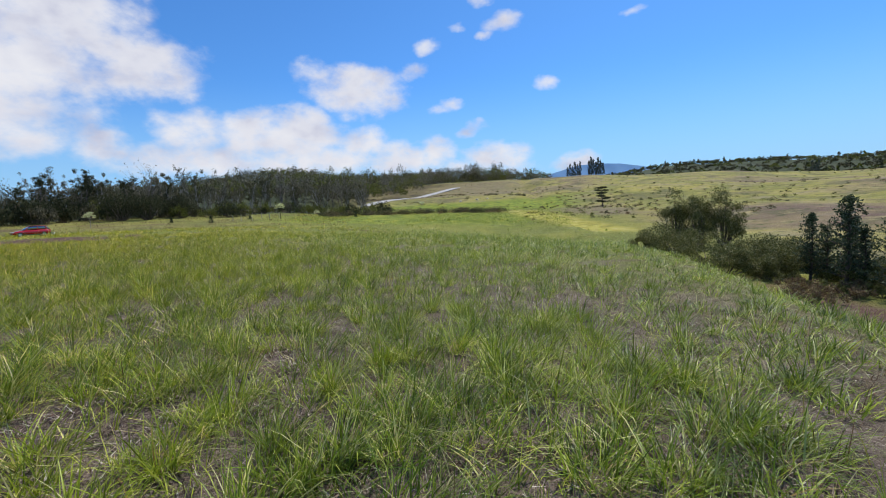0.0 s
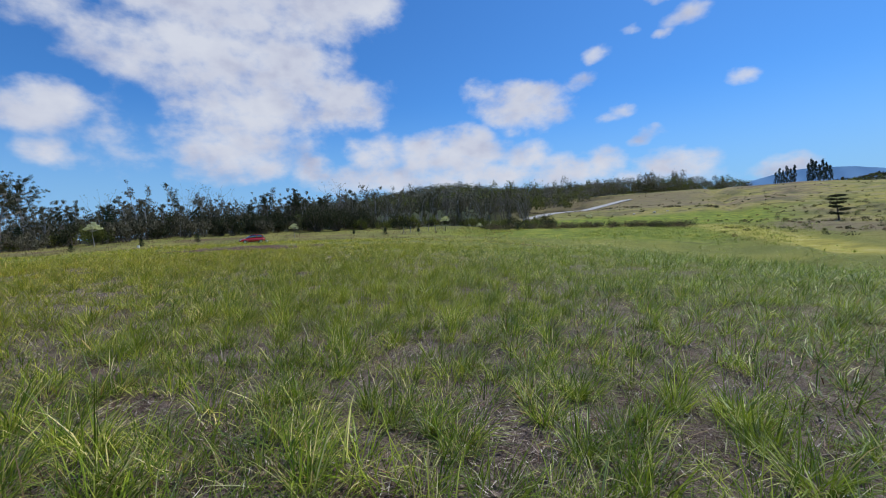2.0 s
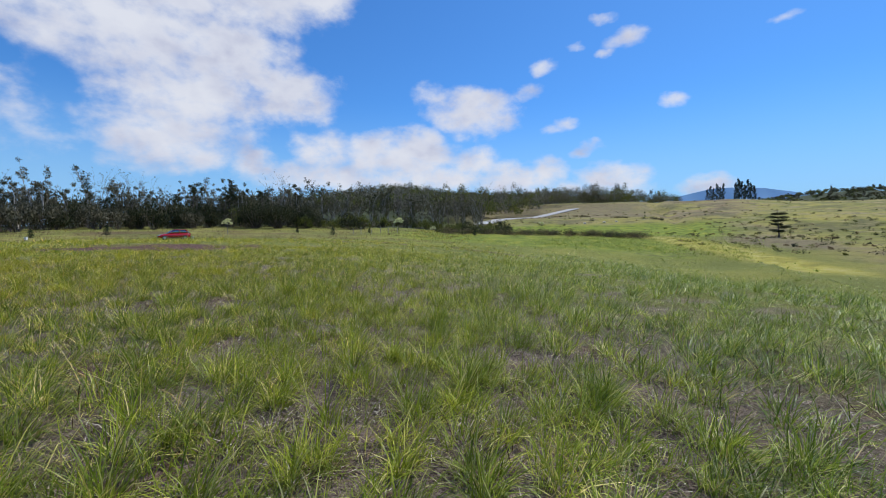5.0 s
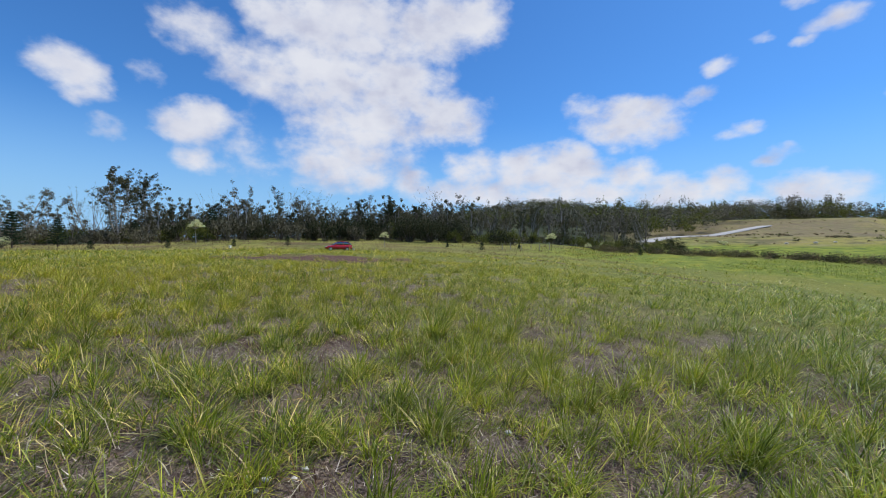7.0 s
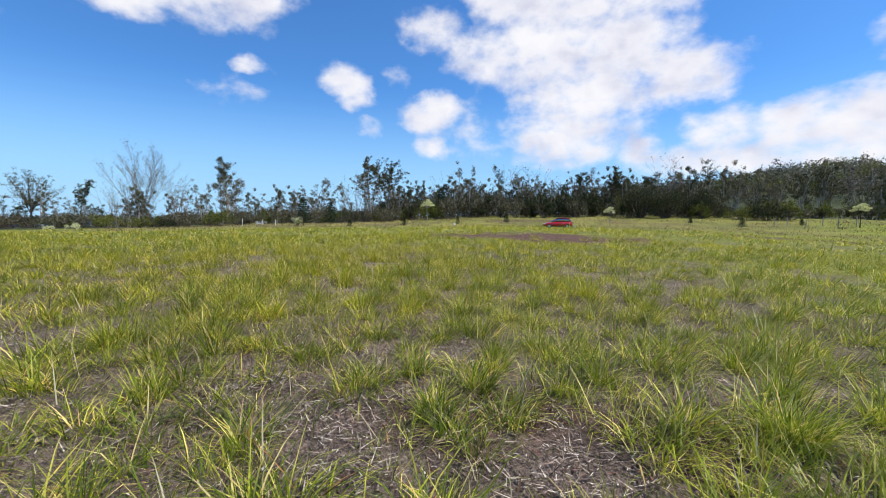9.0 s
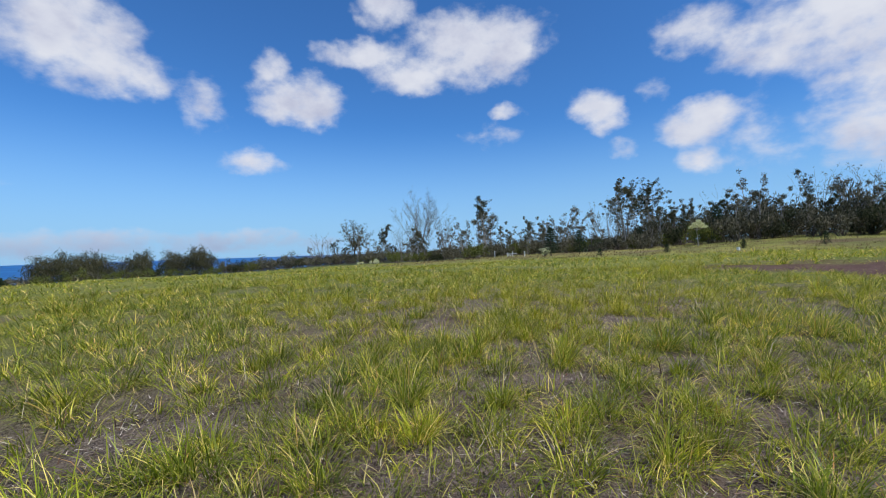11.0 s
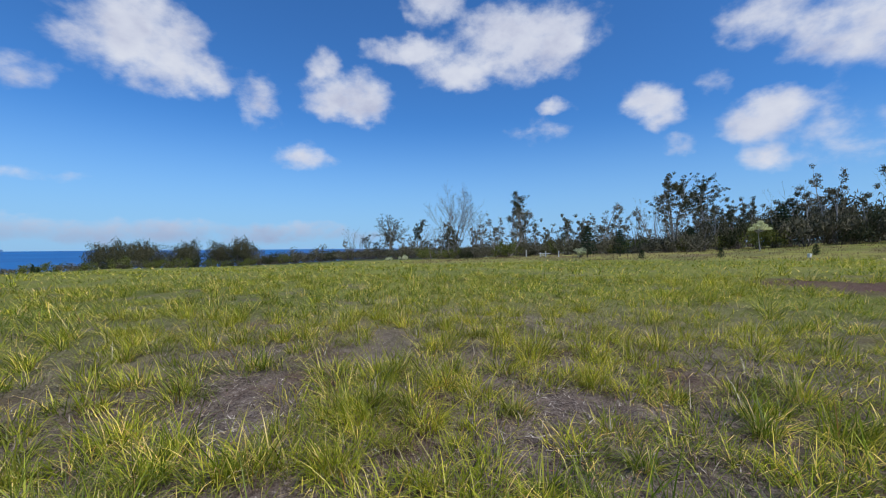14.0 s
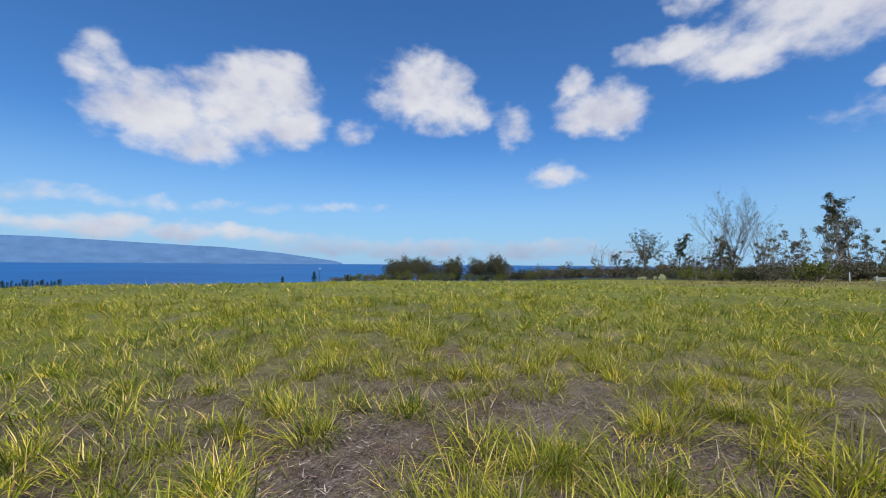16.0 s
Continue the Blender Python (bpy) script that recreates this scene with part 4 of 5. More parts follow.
def bare_tree(seed, height, label, density=0.25, forks=(6, 5, 4), open_angle=0.5):
    """Winter-thin tree: a short trunk that opens into a fan of long rising limbs with fine twigs and few small leaves."""
    L = Limbs(seed)
    rng = L.rng
    trunk, up = L.branch((0, 0, -0.3), (rng.normal(0, 0.05), rng.normal(0, 0.05), 1.0), height * 0.42, height * 0.016, 0.1, 0.1, 5, 6)

    def twigs(pts, way, length, radius, level):
        for k in range(forks[level]):
            i = min((0.25 + 0.75 * (k + rng.random()) / forks[level]) * (len(pts) - 1), len(pts) - 1.01)
            p = pts[int(i)] * (1 - i % 1) + pts[int(i) + 1] * (i % 1)
            a = rng.uniform(0, 2 * np.pi)
            d = way / np.linalg.norm(way) + np.array([np.cos(a), np.sin(a), 0.1]) * 0.62 * rng.uniform(0.6, 1.3)
            q, w = L.branch(p, d, length * rng.uniform(0.32, 0.5), radius, 0.2, 0.15, 2, 3)
            if level + 1 < len(forks):
                twigs(q, w, length * 0.42, max(radius * 0.55, height * 0.0011), level + 1)
            if rng.random() < density:
                L.leaves(q[-1], height * 0.022, 6, 0.2, 0.4)
    for k in range(forks[0]):
        p = trunk[1 + k * 4 // forks[0]]
        a = k * 2.4 + rng.uniform(-0.4, 0.4)
        lean = open_angle * (1.0 - 0.85 * k / forks[0]) * rng.uniform(0.8, 1.15)
        limb, w = L.branch(p, (np.cos(a) * lean, np.sin(a) * lean, 1.0), (height - p[2]) * rng.uniform(0.85, 1.02) * (1.05 - 0.3 * lean), height * 0.0055, 0.12, 0.1, 5, 4)
        twigs(limb, w, height * 0.52, height * 0.0019, 1)
    return L.finish("bare_tree", label, "tree", TWIG_BARK, GREY_LEAF, "trees of the wood's edge")


def bush(seed, height, width, label, leaf, name="bush", count=1500, size=0.3, category="bush", group="", clumps=14):
    """A rounded, uneven shrub leafy to the ground, with stems inside."""
    L = Limbs(seed)
    rng = L.rng
    for k in range(clumps):
        a, f = rng.uniform(0, 2 * np.pi), rng.random() ** 0.6
        c = np.array([np.cos(a) * f * width * 0.42, np.sin(a) * f * width * 0.42, height * rng.uniform(0.18, 0.86 - 0.35 * f)])
        L.branch((c[0] * 0.15, c[1] * 0.15, -0.1), c + np.array([0, 0, 0.3]), np.linalg.norm(c), 0.012 * height + 0.01, 0.2, 0.0, 2, 3)
        L.leaves(c, min(height, width) * rng.uniform(0.17, 0.29), count // clumps, size, 0.2, 0.85)
    return L.finish(name, label, category, DARK_BARK, leaf, group)


def conifer(seed, height, label, layered=True, leaf=None, name="conifer", width=0.26, group=""):
    """A young pine with whorls of branches, tapering to a leader; feathery and gappy where not layered."""
    L = Limbs(seed)
    rng = L.rng
    L.tube([(0, 0, -0.2), (0.02 * height, 0, height * 0.5), (0, 0, height)], [height * 0.022, height * 0.012, 0.004], 6)
    z = height * 0.1
    while z < height * 0.97:
        reach = height * width * (1 - z / height) ** (0.8 if layered else 0.65) + 0.05 * height * (z / height < 0.9)
        for k in range(7 if layered else 6):
            a = k * 2 * np.pi / 7 + rng.uniform(-0.3, 0.3)
            ln = reach * (rng.uniform(0.8, 1.15) if layered else rng.uniform(0.35, 1.25))
            bp, _ = L.branch((0, 0, z), (np.cos(a), np.sin(a), 0.12 if layered else rng.uniform(0.2, 0.8)), ln, height * 0.006, 0.08, 0.06, 3, 3)
            for p in bp[1:]:
                if layered or rng.random() < 0.85:
                    L.leaves(p, height * 0.04, (17 if layered else 9) if height > 2.5 else 7, 0.03 * height + 0.05, 0.0, 0.55 if layered else 1.0)
        z += height * (0.075 if layered else rng.uniform(0.045, 0.085))
    return L.finish(name, label, "tree", DARK_BARK, leaf or PINE_LEAF, group)


def shelf_tree(seed, height, label, name="lone_tree"):
    """A wind-shaped tree: short trunk and a few wide, flat shelves of leaves with gaps between."""
    L = Limbs(seed)
    rng = L.rng
    pts, _ = L.branch((0, 0, -0.2), (0.06, 0, 1), height * 0.95, height * 0.03, 0.12, 0.1, 8, 6)
    for k in range(15):
        f = 0.28 + 0.7 * k / 14
        p = pts[min(int(f * 8), 8)]
        a = rng.uniform(0, 2 * np.pi)
        ln = height * rng.uniform(0.18, 0.42) * (1.1 - 0.6 * f)
        bp, _ = L.branch(p, (np.cos(a), np.sin(a), 0.12), ln, height * 0.009, 0.1, 0.02, 4, 4)
        for q in bp[2:]:
            L.leaves(q, height * 0.13, 120, 0.22, 0.0, 0.32)
    return L.finish(name, label, "tree", DARK_BARK, DARK_LEAF)


def blossom_tree(seed, height, label, name="flowering_tree"):
    """A small umbrella-shaped tree on a thin stem, covered in cream flowers."""
    L = Limbs(seed)
    rng = L.rng
    pts, _ = L.branch((0, 0, -0.1), (0.03, 0, 1), height * 0.62, height * 0.025, 0.06, 0.05, 4, 6)
    for k in range(13):
        a = k * 2.4
        f = math.sqrt((k + 0.5) / 13)
        tip = np.array([np.cos(a) * f * height * 0.27, np.sin(a) * f * height * 0.27, height * (0.94 - 0.26 * f * f) + rng.normal(0, 0.03) * height])
        d = tip - pts[-1]
        L.branch(pts[-1], d, np.linalg.norm(d), height * 0.01, 0.12, 0.0, 3, 4)
        L.leaves(tip, height * 0.105, 210, 0.045 * height, 0.0, 0.45)
    return L.finish(name, label, "tree", PALE_BARK, BLOSSOM, "", "dense cream flower heads")


def stand(ob, x, y, turn=0.0, scale=1.0, tall=None, sink=0.0):
    """Sets a thing on the ground."""
    ob.matrix_basis = pose(x, y, gz(x, y) - sink, 0, 0, turn)
    ob.scale = (scale, scale, tall or scale)
    return ob


def again(ob, x, y, turn, scale, tall=None):
    c = copy_thing(ob, pose(x, y, gz(x, y), 0, 0, turn))
    c.scale = (scale, scale, tall or scale)
    return c


def plant_edge():
    rng = np.random.default_rng(21)
    # trees that stand out against the sky: bearing and distance from the middle of the walk, top elevation
    tall = [
        (gum_tree(31, 13.0, "tall open gum tree with dark leaf clumps", DARK_LEAF, 1.0, 0.34, 0.55, stems=2, lift=(0.0, 0.7)), (-118, 56), 1.15),
        (gum_tree(32, 11.5, "tall gum tree with thin grey crown", None, 1.1, 0.34, 0.5, stems=2, lift=(0.1, 0.8)), (-103, 46), 1.15),
        (gum_tree(33, 18.0, "tall gum tree above the dark wood", DARK_LEAF, 0.8, 0.2, 0.5), (-135, 101), 1.0),
        (gum_tree(34, 16.5, "half-bare gum tree with twisted limbs", None, 0.45, 0.3, 0.45), (-119, 130), 1.0),
        (gum_tree(35, 13.0, "gum tree with loose flat leaf clumps", DARK_LEAF, 0.6, 0.36, 0.6), (-80, 130), 1.0),
        (gum_tree(36, 16.5, "slender gum tree with dense clumps one side", DARK_LEAF, 1.1, 0.24, 0.45, stems=2, lift=(0.3, 1.0)), (-135, 17.5), 1.15),
        (bare_tree(37, 19.0, "tall bare tree with fine upright twigs", 0.8, (11, 12, 7), 0.8), (-150, -3), 1.0),
        (dome_tree(38, 16.0, "broad gum tree with rounded open crown"), (-176, -34), 1.3),
        (gum_tree(39, 11.0, "small dark gum tree with one round crown", DARK_LEAF, 0.8, 0.25, 0.5), (-165, -20), 1.2),
    ]
    for ob, (x, y), s in tall:
        stand(ob, x, y, rng.uniform(0, 360), s)
    kinds = [
        gum_tree(41, 8.5, "grey-green gum tree in the wood's edge", None, 0.9, 0.3, 0.2, None, 0.30, plain=True),
        gum_tree(42, 9.5, "pale-stemmed gum tree in the wood's edge", GREY_LEAF, 0.75, 0.26, 0.25, None, 0.30, plain=True),
        gum_tree(43, 8.0, "dark gum tree in the wood's edge", DARK_LEAF, 1.0, 0.34, 0.2, DARK_BARK, 0.30, plain=True),
        bare_tree(44, 9.5, "thin bare tree with grey twigs", 0.3, (6, 5, 3), 0.5),
        gum_tree(45, 7.5, "leafy gum tree in the wood's edge", GREY_LEAF, 1.1, 0.38, 0.15, None, 0.30, plain=True),
    ]
    used = [False] * len(kinds)

    def put(k, x, y, s):
        if used[k]:
            again(kinds[k], x, y, rng.uniform(0, 360), s, s * rng.uniform(0.9, 1.15))
        else:
            used[k] = True
            stand(kinds[k], x, y, rng.uniform(0, 360), s)
    for row, (d0, count) in enumerate(((96, 46), (106, 48), (120, 48))):
        for i in range(count):
            az = 6 + (100 - 6) * (i + rng.random()) / count
            x, y = from_eye(az, d0 + rng.uniform(-4, 4) + (14 if az < 30 else 0), HUB)
            if az > 72 and rng.random() < 0.3:
                continue
            put(rng.choice(5, p=(0.32, 0.32, 0.0, 0.08, 0.28) if az < 33 else (0.22, 0.22, 0.20, 0.16, 0.20) if az < 68 else (0.26, 0.32, 0.04, 0.2, 0.18)), x, y, rng.uniform(0.75, 1.2) * (0.95 if az > 68 else 1.05))
    for i in range(22):
        az = 96 + 15 * (i + rng.random()) / 22
        x, y = from_eye(az, rng.uniform(118, 185), HUB)
        put(rng.choice(5, p=(0.2, 0.3, 0.1, 0.25, 0.15)), x, y, rng.uniform(0.6, 0.95))
    # a clump before the sea
    round_tree = bush(46, 7.6, 7.0, "round-crowned brown-green tree before the sea", GUM_LEAF, "round_tree", 2700, 0.40, "tree", "trees before the sea", 22)
    for i, az in enumerate((141.4, 140.6, 139.7, 138.9, 138.0, 137.2, 136.4, 134.3, 133.5, 132.7, 130.4, 129.6, 128.8, 128.0, 127.2, 126.4)):
        x, y = from_eye(az, rng.uniform(190, 210), (-20.7, 20.9))
        if i:
            again(round_tree, x, y, rng.uniform(0, 360), rng.uniform(1.15, 1.5), rng.uniform(1.6, 2.2))
        else:
            stand(round_tree, x, y, 0, 1.3, 1.9)
    for i in range(8):
        x, y = from_eye(115 + 9 * (i + rng.random()) / 8, rng.uniform(170, 200), (-20.7, 20.9))
        again(round_tree, x, y, rng.uniform(0, 360), rng.uniform(0.4, 0.6))


def plant_scrub():
    rng = np.random.default_rng(22)
    kinds = [
        bush(51, 4.2, 5.5, "dark bush under the trees of the wood", DARK_LEAF, count=820, size=0.42, group="scrub of the wood's edge"),
        bush(52, 3.4, 5.0, "grey twiggy bush at the wood's edge", GREY_LEAF, count=800, size=0.38, group="scrub of the wood's edge"),
        bush(53, 3.6, 5.0, "green bush at the wood's edge", GREEN_LEAF, count=800, size=0.38, group="scrub of the wood's edge"),
    ]
    used = [False] * 3
    for i in range(130):
        az = 4 + 140 * (i + rng.random()) / 130
        d = (91 if az > 22 else 105) + rng.uniform(-3, 5) + (38 * smooth(92, 112, az))
        x, y = from_eye(az, float(d), HUB)
        p = (0.15, 0.40, 0.45) if az > 60 else (0.48, 0.28, 0.24) if az > 32 else (0.15, 0.2, 0.65)
        k = rng.choice(3, p=p)
        s = rng.uniform(0.7, 1.25)
        rank = float(1 + 0.6 * smooth(26, 34, az) * smooth(74, 62, az))
        if used[k]:
            again(kinds[k], x, y, rng.uniform(0, 360), s, s * rank * rng.uniform(0.8, 1.15))
        else:
            used[k] = True
            stand(kinds[k], x, y, 0, s)


def plant_west_scrub():
    rng = np.random.default_rng(25)
    low = bush(54, 4.0, 5.5, "brown-olive scrub under the western trees", GREY_LEAF, count=800, size=0.38, group="scrub of the wood's edge")
    dark = bush(55, 4.2, 5.0, "olive scrub under the western trees", GUM_LEAF, count=800, size=0.38, group="scrub of the wood's edge")
    for i in range(110):
        az = 30 + 92 * (i + rng.random()) / 110
        x, y = from_eye(az, rng.uniform(98, 116) + float(smooth(88, 100, az)) * rng.uniform(8, 34), HUB)
        ob = (low, low, dark, low)[i % 4]
        if i in (0, 2):
            stand(ob, x, y, 0, 1.1)
        else:
            again(ob, x, y, rng.uniform(0, 360), rng.uniform(0.8, 1.35), rng.uniform(0.9, 1.3) * float(1 + 0.95 * smooth(74, 62, az)))


def far_woods():
    """The wooded slope behind, crowns that nobody could count."""
    rng = np.random.default_rng(23)
    V, Q, S, n0 = [], [], [], 0
    groups = ((-14, 14, 138, 330, 760, 1.0), (10, 42, 150, 330, 360, 1.0), (-14, 12, 300, 420, 240, 1.0), (-14, 44, 330, 760, 900, 1.5), (-60, -20, 400, 780, 1600, 1.6))
    for a0, a1, d0, d1, count, big in groups:
        for i in range(count):
            az, d = rng.uniform(a0, a1), rng.uniform(d0, d1)
            if d < 330 and az < 10.5 - (d - 138) * 0.118:
                continue
            x, y = from_eye(az, d, HUB)
            h = rng.uniform(4.5, 11) * (1.0 if az > -19 else 0.5)
            spire = rng.random() < 0.07
            w = h * (0.22 if spire else rng.uniform(0.42, 0.62))
            h = h * (1.45 if spire else 1.0)
            z = gz(x, y)
            n = 180 if d < 330 else 100 if big < 1.2 else 46
            p = rng.normal(0, 1, (n, 3))
            p /= np.linalg.norm(p, axis=1)[:, None]
            p *= (rng.random(n) ** 0.16)[:, None]
            p[:, 2] = np.where(p[:, 2] < -0.3, -p[:, 2], p[:, 2])
            c = np.array([x, y, z + h * 0.55]) + p * np.array([w, w, h * 0.45]) * (1 + 0.12 * rng.normal(0, 1, (n, 1)))
            u = rng.normal(0, 1, (n, 3))
            u /= np.linalg.norm(u, axis=1)[:, None]
            v = np.cross(u, rng.normal(0, 1, (n, 3)))
            v /= np.linalg.norm(v, axis=1)[:, None]
            s = (0.33 if d < 330 else 0.44 if big < 1.2 else 0.66) * rng.uniform(0.6, 1.3, (n, 1))
            leaf = np.stack([c - u * s - v * s * 0.7, c - u * s * 0.5 + v * s * 0.8, c + u * s], 1)
            V.append(leaf.reshape(-1, 3))
            Q.append(np.arange(n * 3).reshape(-1, 3) + n0)
            S.append(np.full(n, rng.choice(4, p=(0.20, 0.50, 0.27, 0.03) if az > -19 else (0.66, 0.04, 0.25, 0.05))))
            n0 += n * 3
    me = mesh_of("far_woods", np.concatenate(V), np.concatenate(Q), None, (GUM_LEAF, SLOPE_LEAF, GREEN_LEAF, DARK_LEAF), slots=np.concatenate(S))
    tagged(new("far_woods", me), "grey-green wooded hillside behind the field", "forest", kind="stuff")


plant_edge()
plant_scrub()
plant_west_scrub()
far_woods()

# single plants of the field's rim and the gully
E0 = (-1.2, 3.3)
E13 = (-18.0, 20.7)
stand(blossom_tree(61, 4.2, "small umbrella tree with cream blossom by the track"), -87, 52)
stand(bush(62, 2.3, 2.1, "round cream-flowering shrub beside the track", BLOSSOM, "flowering_shrub", 1100, 0.17), -86.5, 27.6)
stand(bush(63, 1.5, 2.8, "pale flowering shrub at the field's far rim", BLOSSOM, "flowering_shrub", 700, 0.22), -110, -7.5)
stand(bush(67, 0.8, 2.2, "low pale flowering shrub at the field's far rim", BLOSSOM, "flowering_shrub", 400, 0.2), -110, -11.0)
for az, d, h, seed in ((83.3, 69.5, 5.0, 64), (79.5, 72, 4.3, 65), (63.6, 84, 6.4, 66), (72, 86, 4.4, 68)):
    x, y = from_eye(az, d, E13)
    stand(conifer(seed, h, "dark young pine with level whorled branches", group="young pines before the wood"), x, y)
for i, (az, d, h) in enumerate(((77.1, 60, 1.2), (69.1, 60, 1.3), (61.1, 62, 1.3), (53.9, 64, 1.7))):
    x, y = from_eye(az, d, E13)
    stand(conifer(70 + i, h, "knee-high pine sapling in dry grass", True, None, "pine_sapling", 0.34, "pine saplings along the track"), x, y)
for i, (az, d, h) in enumerate(((34.2, 78, 0.9), (29.6, 74, 1.5), (24.7, 80, 1.0), (10, 84, 1.2))):
    x, y = from_eye(az, d)
    stand(conifer(75 + i, h, "knee-high pine sapling in dry grass", True, None, "pine_sapling", 0.36, "pine saplings along the track"), x, y)
for i, (az, d, h, w) in enumerate(((36.6, 88, 7.0, 6.8), (39.3, 89, 7.6, 7.2), (32.8, 92, 6.0, 6.0), (46.5, 93, 5.2, 6.0), (51.5, 94, 5.0, 5.5))):
    x, y = from_eye(az, d)
    stand(bush(440 + i, h, w, "dark dense round-crowned tree before the wood", DARK_LEAF, "round_tree", 5200, 0.26, "tree", "trees of the wood's edge", 30), x, y)
x, y = from_eye(42.6, 76)
stand(blossom_tree(79, 2.7, "small pale blossom tree behind the parked car"), x, y)
x, y = from_eye(20.6, 80)
ob = blossom_tree(78, 3.2, "dark green umbrella tree on a thin stem")
ob.children[1].data.materials[0] = DARK_LEAF
stand(ob, x, y)
for i, (az, d) in enumerate(((16.1, 106), (6.9, 124), (1.5, 135), (12, 112))):
    x, y = from_eye(az, d)
    stand(bush(130 + i, 1.5, 2.4, "pale flowering bush beside the hill road", BLOSSOM, "roadside_bush", 420, 0.28, "bush", "roadside bushes"), x, y)
for i, (az, d, h, w) in enumerate(((-27.0, 46, 6.4, 3.0), (-29.4, 45, 6.5, 3.0), (-31.7, 46, 6.4, 2.9))):
    x, y = from_eye(az, d, E0)
    stand(bush(80 + i, h, w, "dark upright tree-bush in the gully", GULLY_LEAF, "gully_tree", 10000, 0.15, "tree", "gully trees", 26), x, y)
for i, (az, d, h, w) in enumerate(((-27, 38, 3.0, 4.6), (-30.2, 35, 2.8, 4.8), (-33.4, 32, 2.6, 4.4), (-36.0, 30, 2.3, 3.6), (-25, 42, 2.8, 4.4), (-23.5, 44, 1.8, 3.6), (-31.8, 30, 2.2, 4.2), (-35, 34, 2.6, 4.6), (-37.6, 33, 2.0, 3.6), (-40.5, 30, 1.7, 3.4), (-43.5, 28.5, 1.6, 3.4), (-46, 28, 1.8, 3.4))):
    x, y = from_eye(az, d, E0)
    stand(bush(90 + i, h, w, "olive-green scrub bush on the gully floor", GULLY_LEAF, "scrub_bush", 6000, 0.13, "bush", "gully scrub"), x, y)
for i, (az, d, h) in enumerate(((-39.2, 29, 3.5), (-40.4, 29.5, 3.0), (-41.9, 28, 4.4), (-43.1, 28.5, 3.0), (-45.2, 26, 3.6), (-42.4, 30, 3.4), (-46.5, 27, 3.8))):
    x, y = from_eye(az, d, E0)
    stand(conifer(100 + i, h, "dark feathery young pine above the dirt track", False, YOUNG_PINE, "young_pine", 0.27, "young pines by the track"), x, y)
for i, (az, d) in enumerate(((-41, 26.5), (-43, 27), (-38, 26.5), (-44.5, 26), (-39.5, 25), (-42, 25.5), (-36.8, 28), (-40, 23.5), (-38.4, 24.5), (-35.5, 29))):
    x, y = from_eye(az, d, E0)
    stand(bush(110 + i, 0.75, 2.0, "brown dry scrub beside the dirt track" if i % 3 else "low olive scrub beside the dirt track", DRY_LEAF if i % 3 else GULLY_LEAF, "dry_scrub", 900, 0.12, "bush", "dry scrub"), x, y)
SHORE = (-20.7, 20.9)
for i, (az, d, h) in enumerate(((151.3, 70, 1.9), (155.1, 74, 1.5), (147.1, 76, 1.5), (146.7, 78, 1.2), (166.2, 120, 1.6), (171.5, 205, 3.2))):
    x, y = from_eye(az, d, SHORE)
    stand(conifer(140 + i, h, "small dark pine against the sea", False, PINE_LEAF, "coast_pine", 0.24, "pines above the coast"), x, y, 0, 1.0, sink=0.2)


def shore_row():
    """A close row of columnar pines below the field, against the water, with low pale-roofed sheds at its end."""
    rng = np.random.default_rng(41)
    for k in range(26):
        h = rng.uniform(3.6, 5.6)
        L = Limbs(400 + k)
        L.branch((0, 0, -0.3), (0, 0, 1), h, 0.12, 0.02, 0.1, 3, 4)
        for n in range(14):
            f = (n + L.rng.random()) / 14
            w, a = h * 0.16 * (1.1 - f) * L.rng.uniform(0.3, 1.1), L.rng.uniform(0, 2 * np.pi)
            L.leaves((np.cos(a) * w, np.sin(a) * w, h * (0.06 + 0.92 * f)), h * 0.075, 26, 0.34, -1.0, 1.3)
        x, y = from_eye(176.3 + 0.25 * k + rng.normal(0, 0.06), rng.uniform(198, 212), SHORE)
        stand(L.finish("shore_pine", "dark columnar pine in a row above the water", "tree", DARK_BARK, PINE_LEAF, "pines above the coast"), x, y)
    for k in range(14):
        x, y = from_eye(175.9 + 0.55 * k, rng.uniform(200, 208), SHORE)
        stand(bush(460 + k, 2.8, 5.0, "dark scrub at the foot of the shore pines", DARK_LEAF, "shore_scrub", 420, 0.45, "bush", "scrub above the coast"), x, y)
    for az, d, h, w in ((183.6, 150, 4.4, 6.0), (184.8, 148, 4.8, 6.5)):
        x, y = from_eye(az, d, SHORE)
        stand(bush(int(az * 10), h, w, "dark round tree below the field's edge", DARK_LEAF, "shore_tree", 900, 0.45, "tree", "scrub above the coast"), x, y)


shore_row()


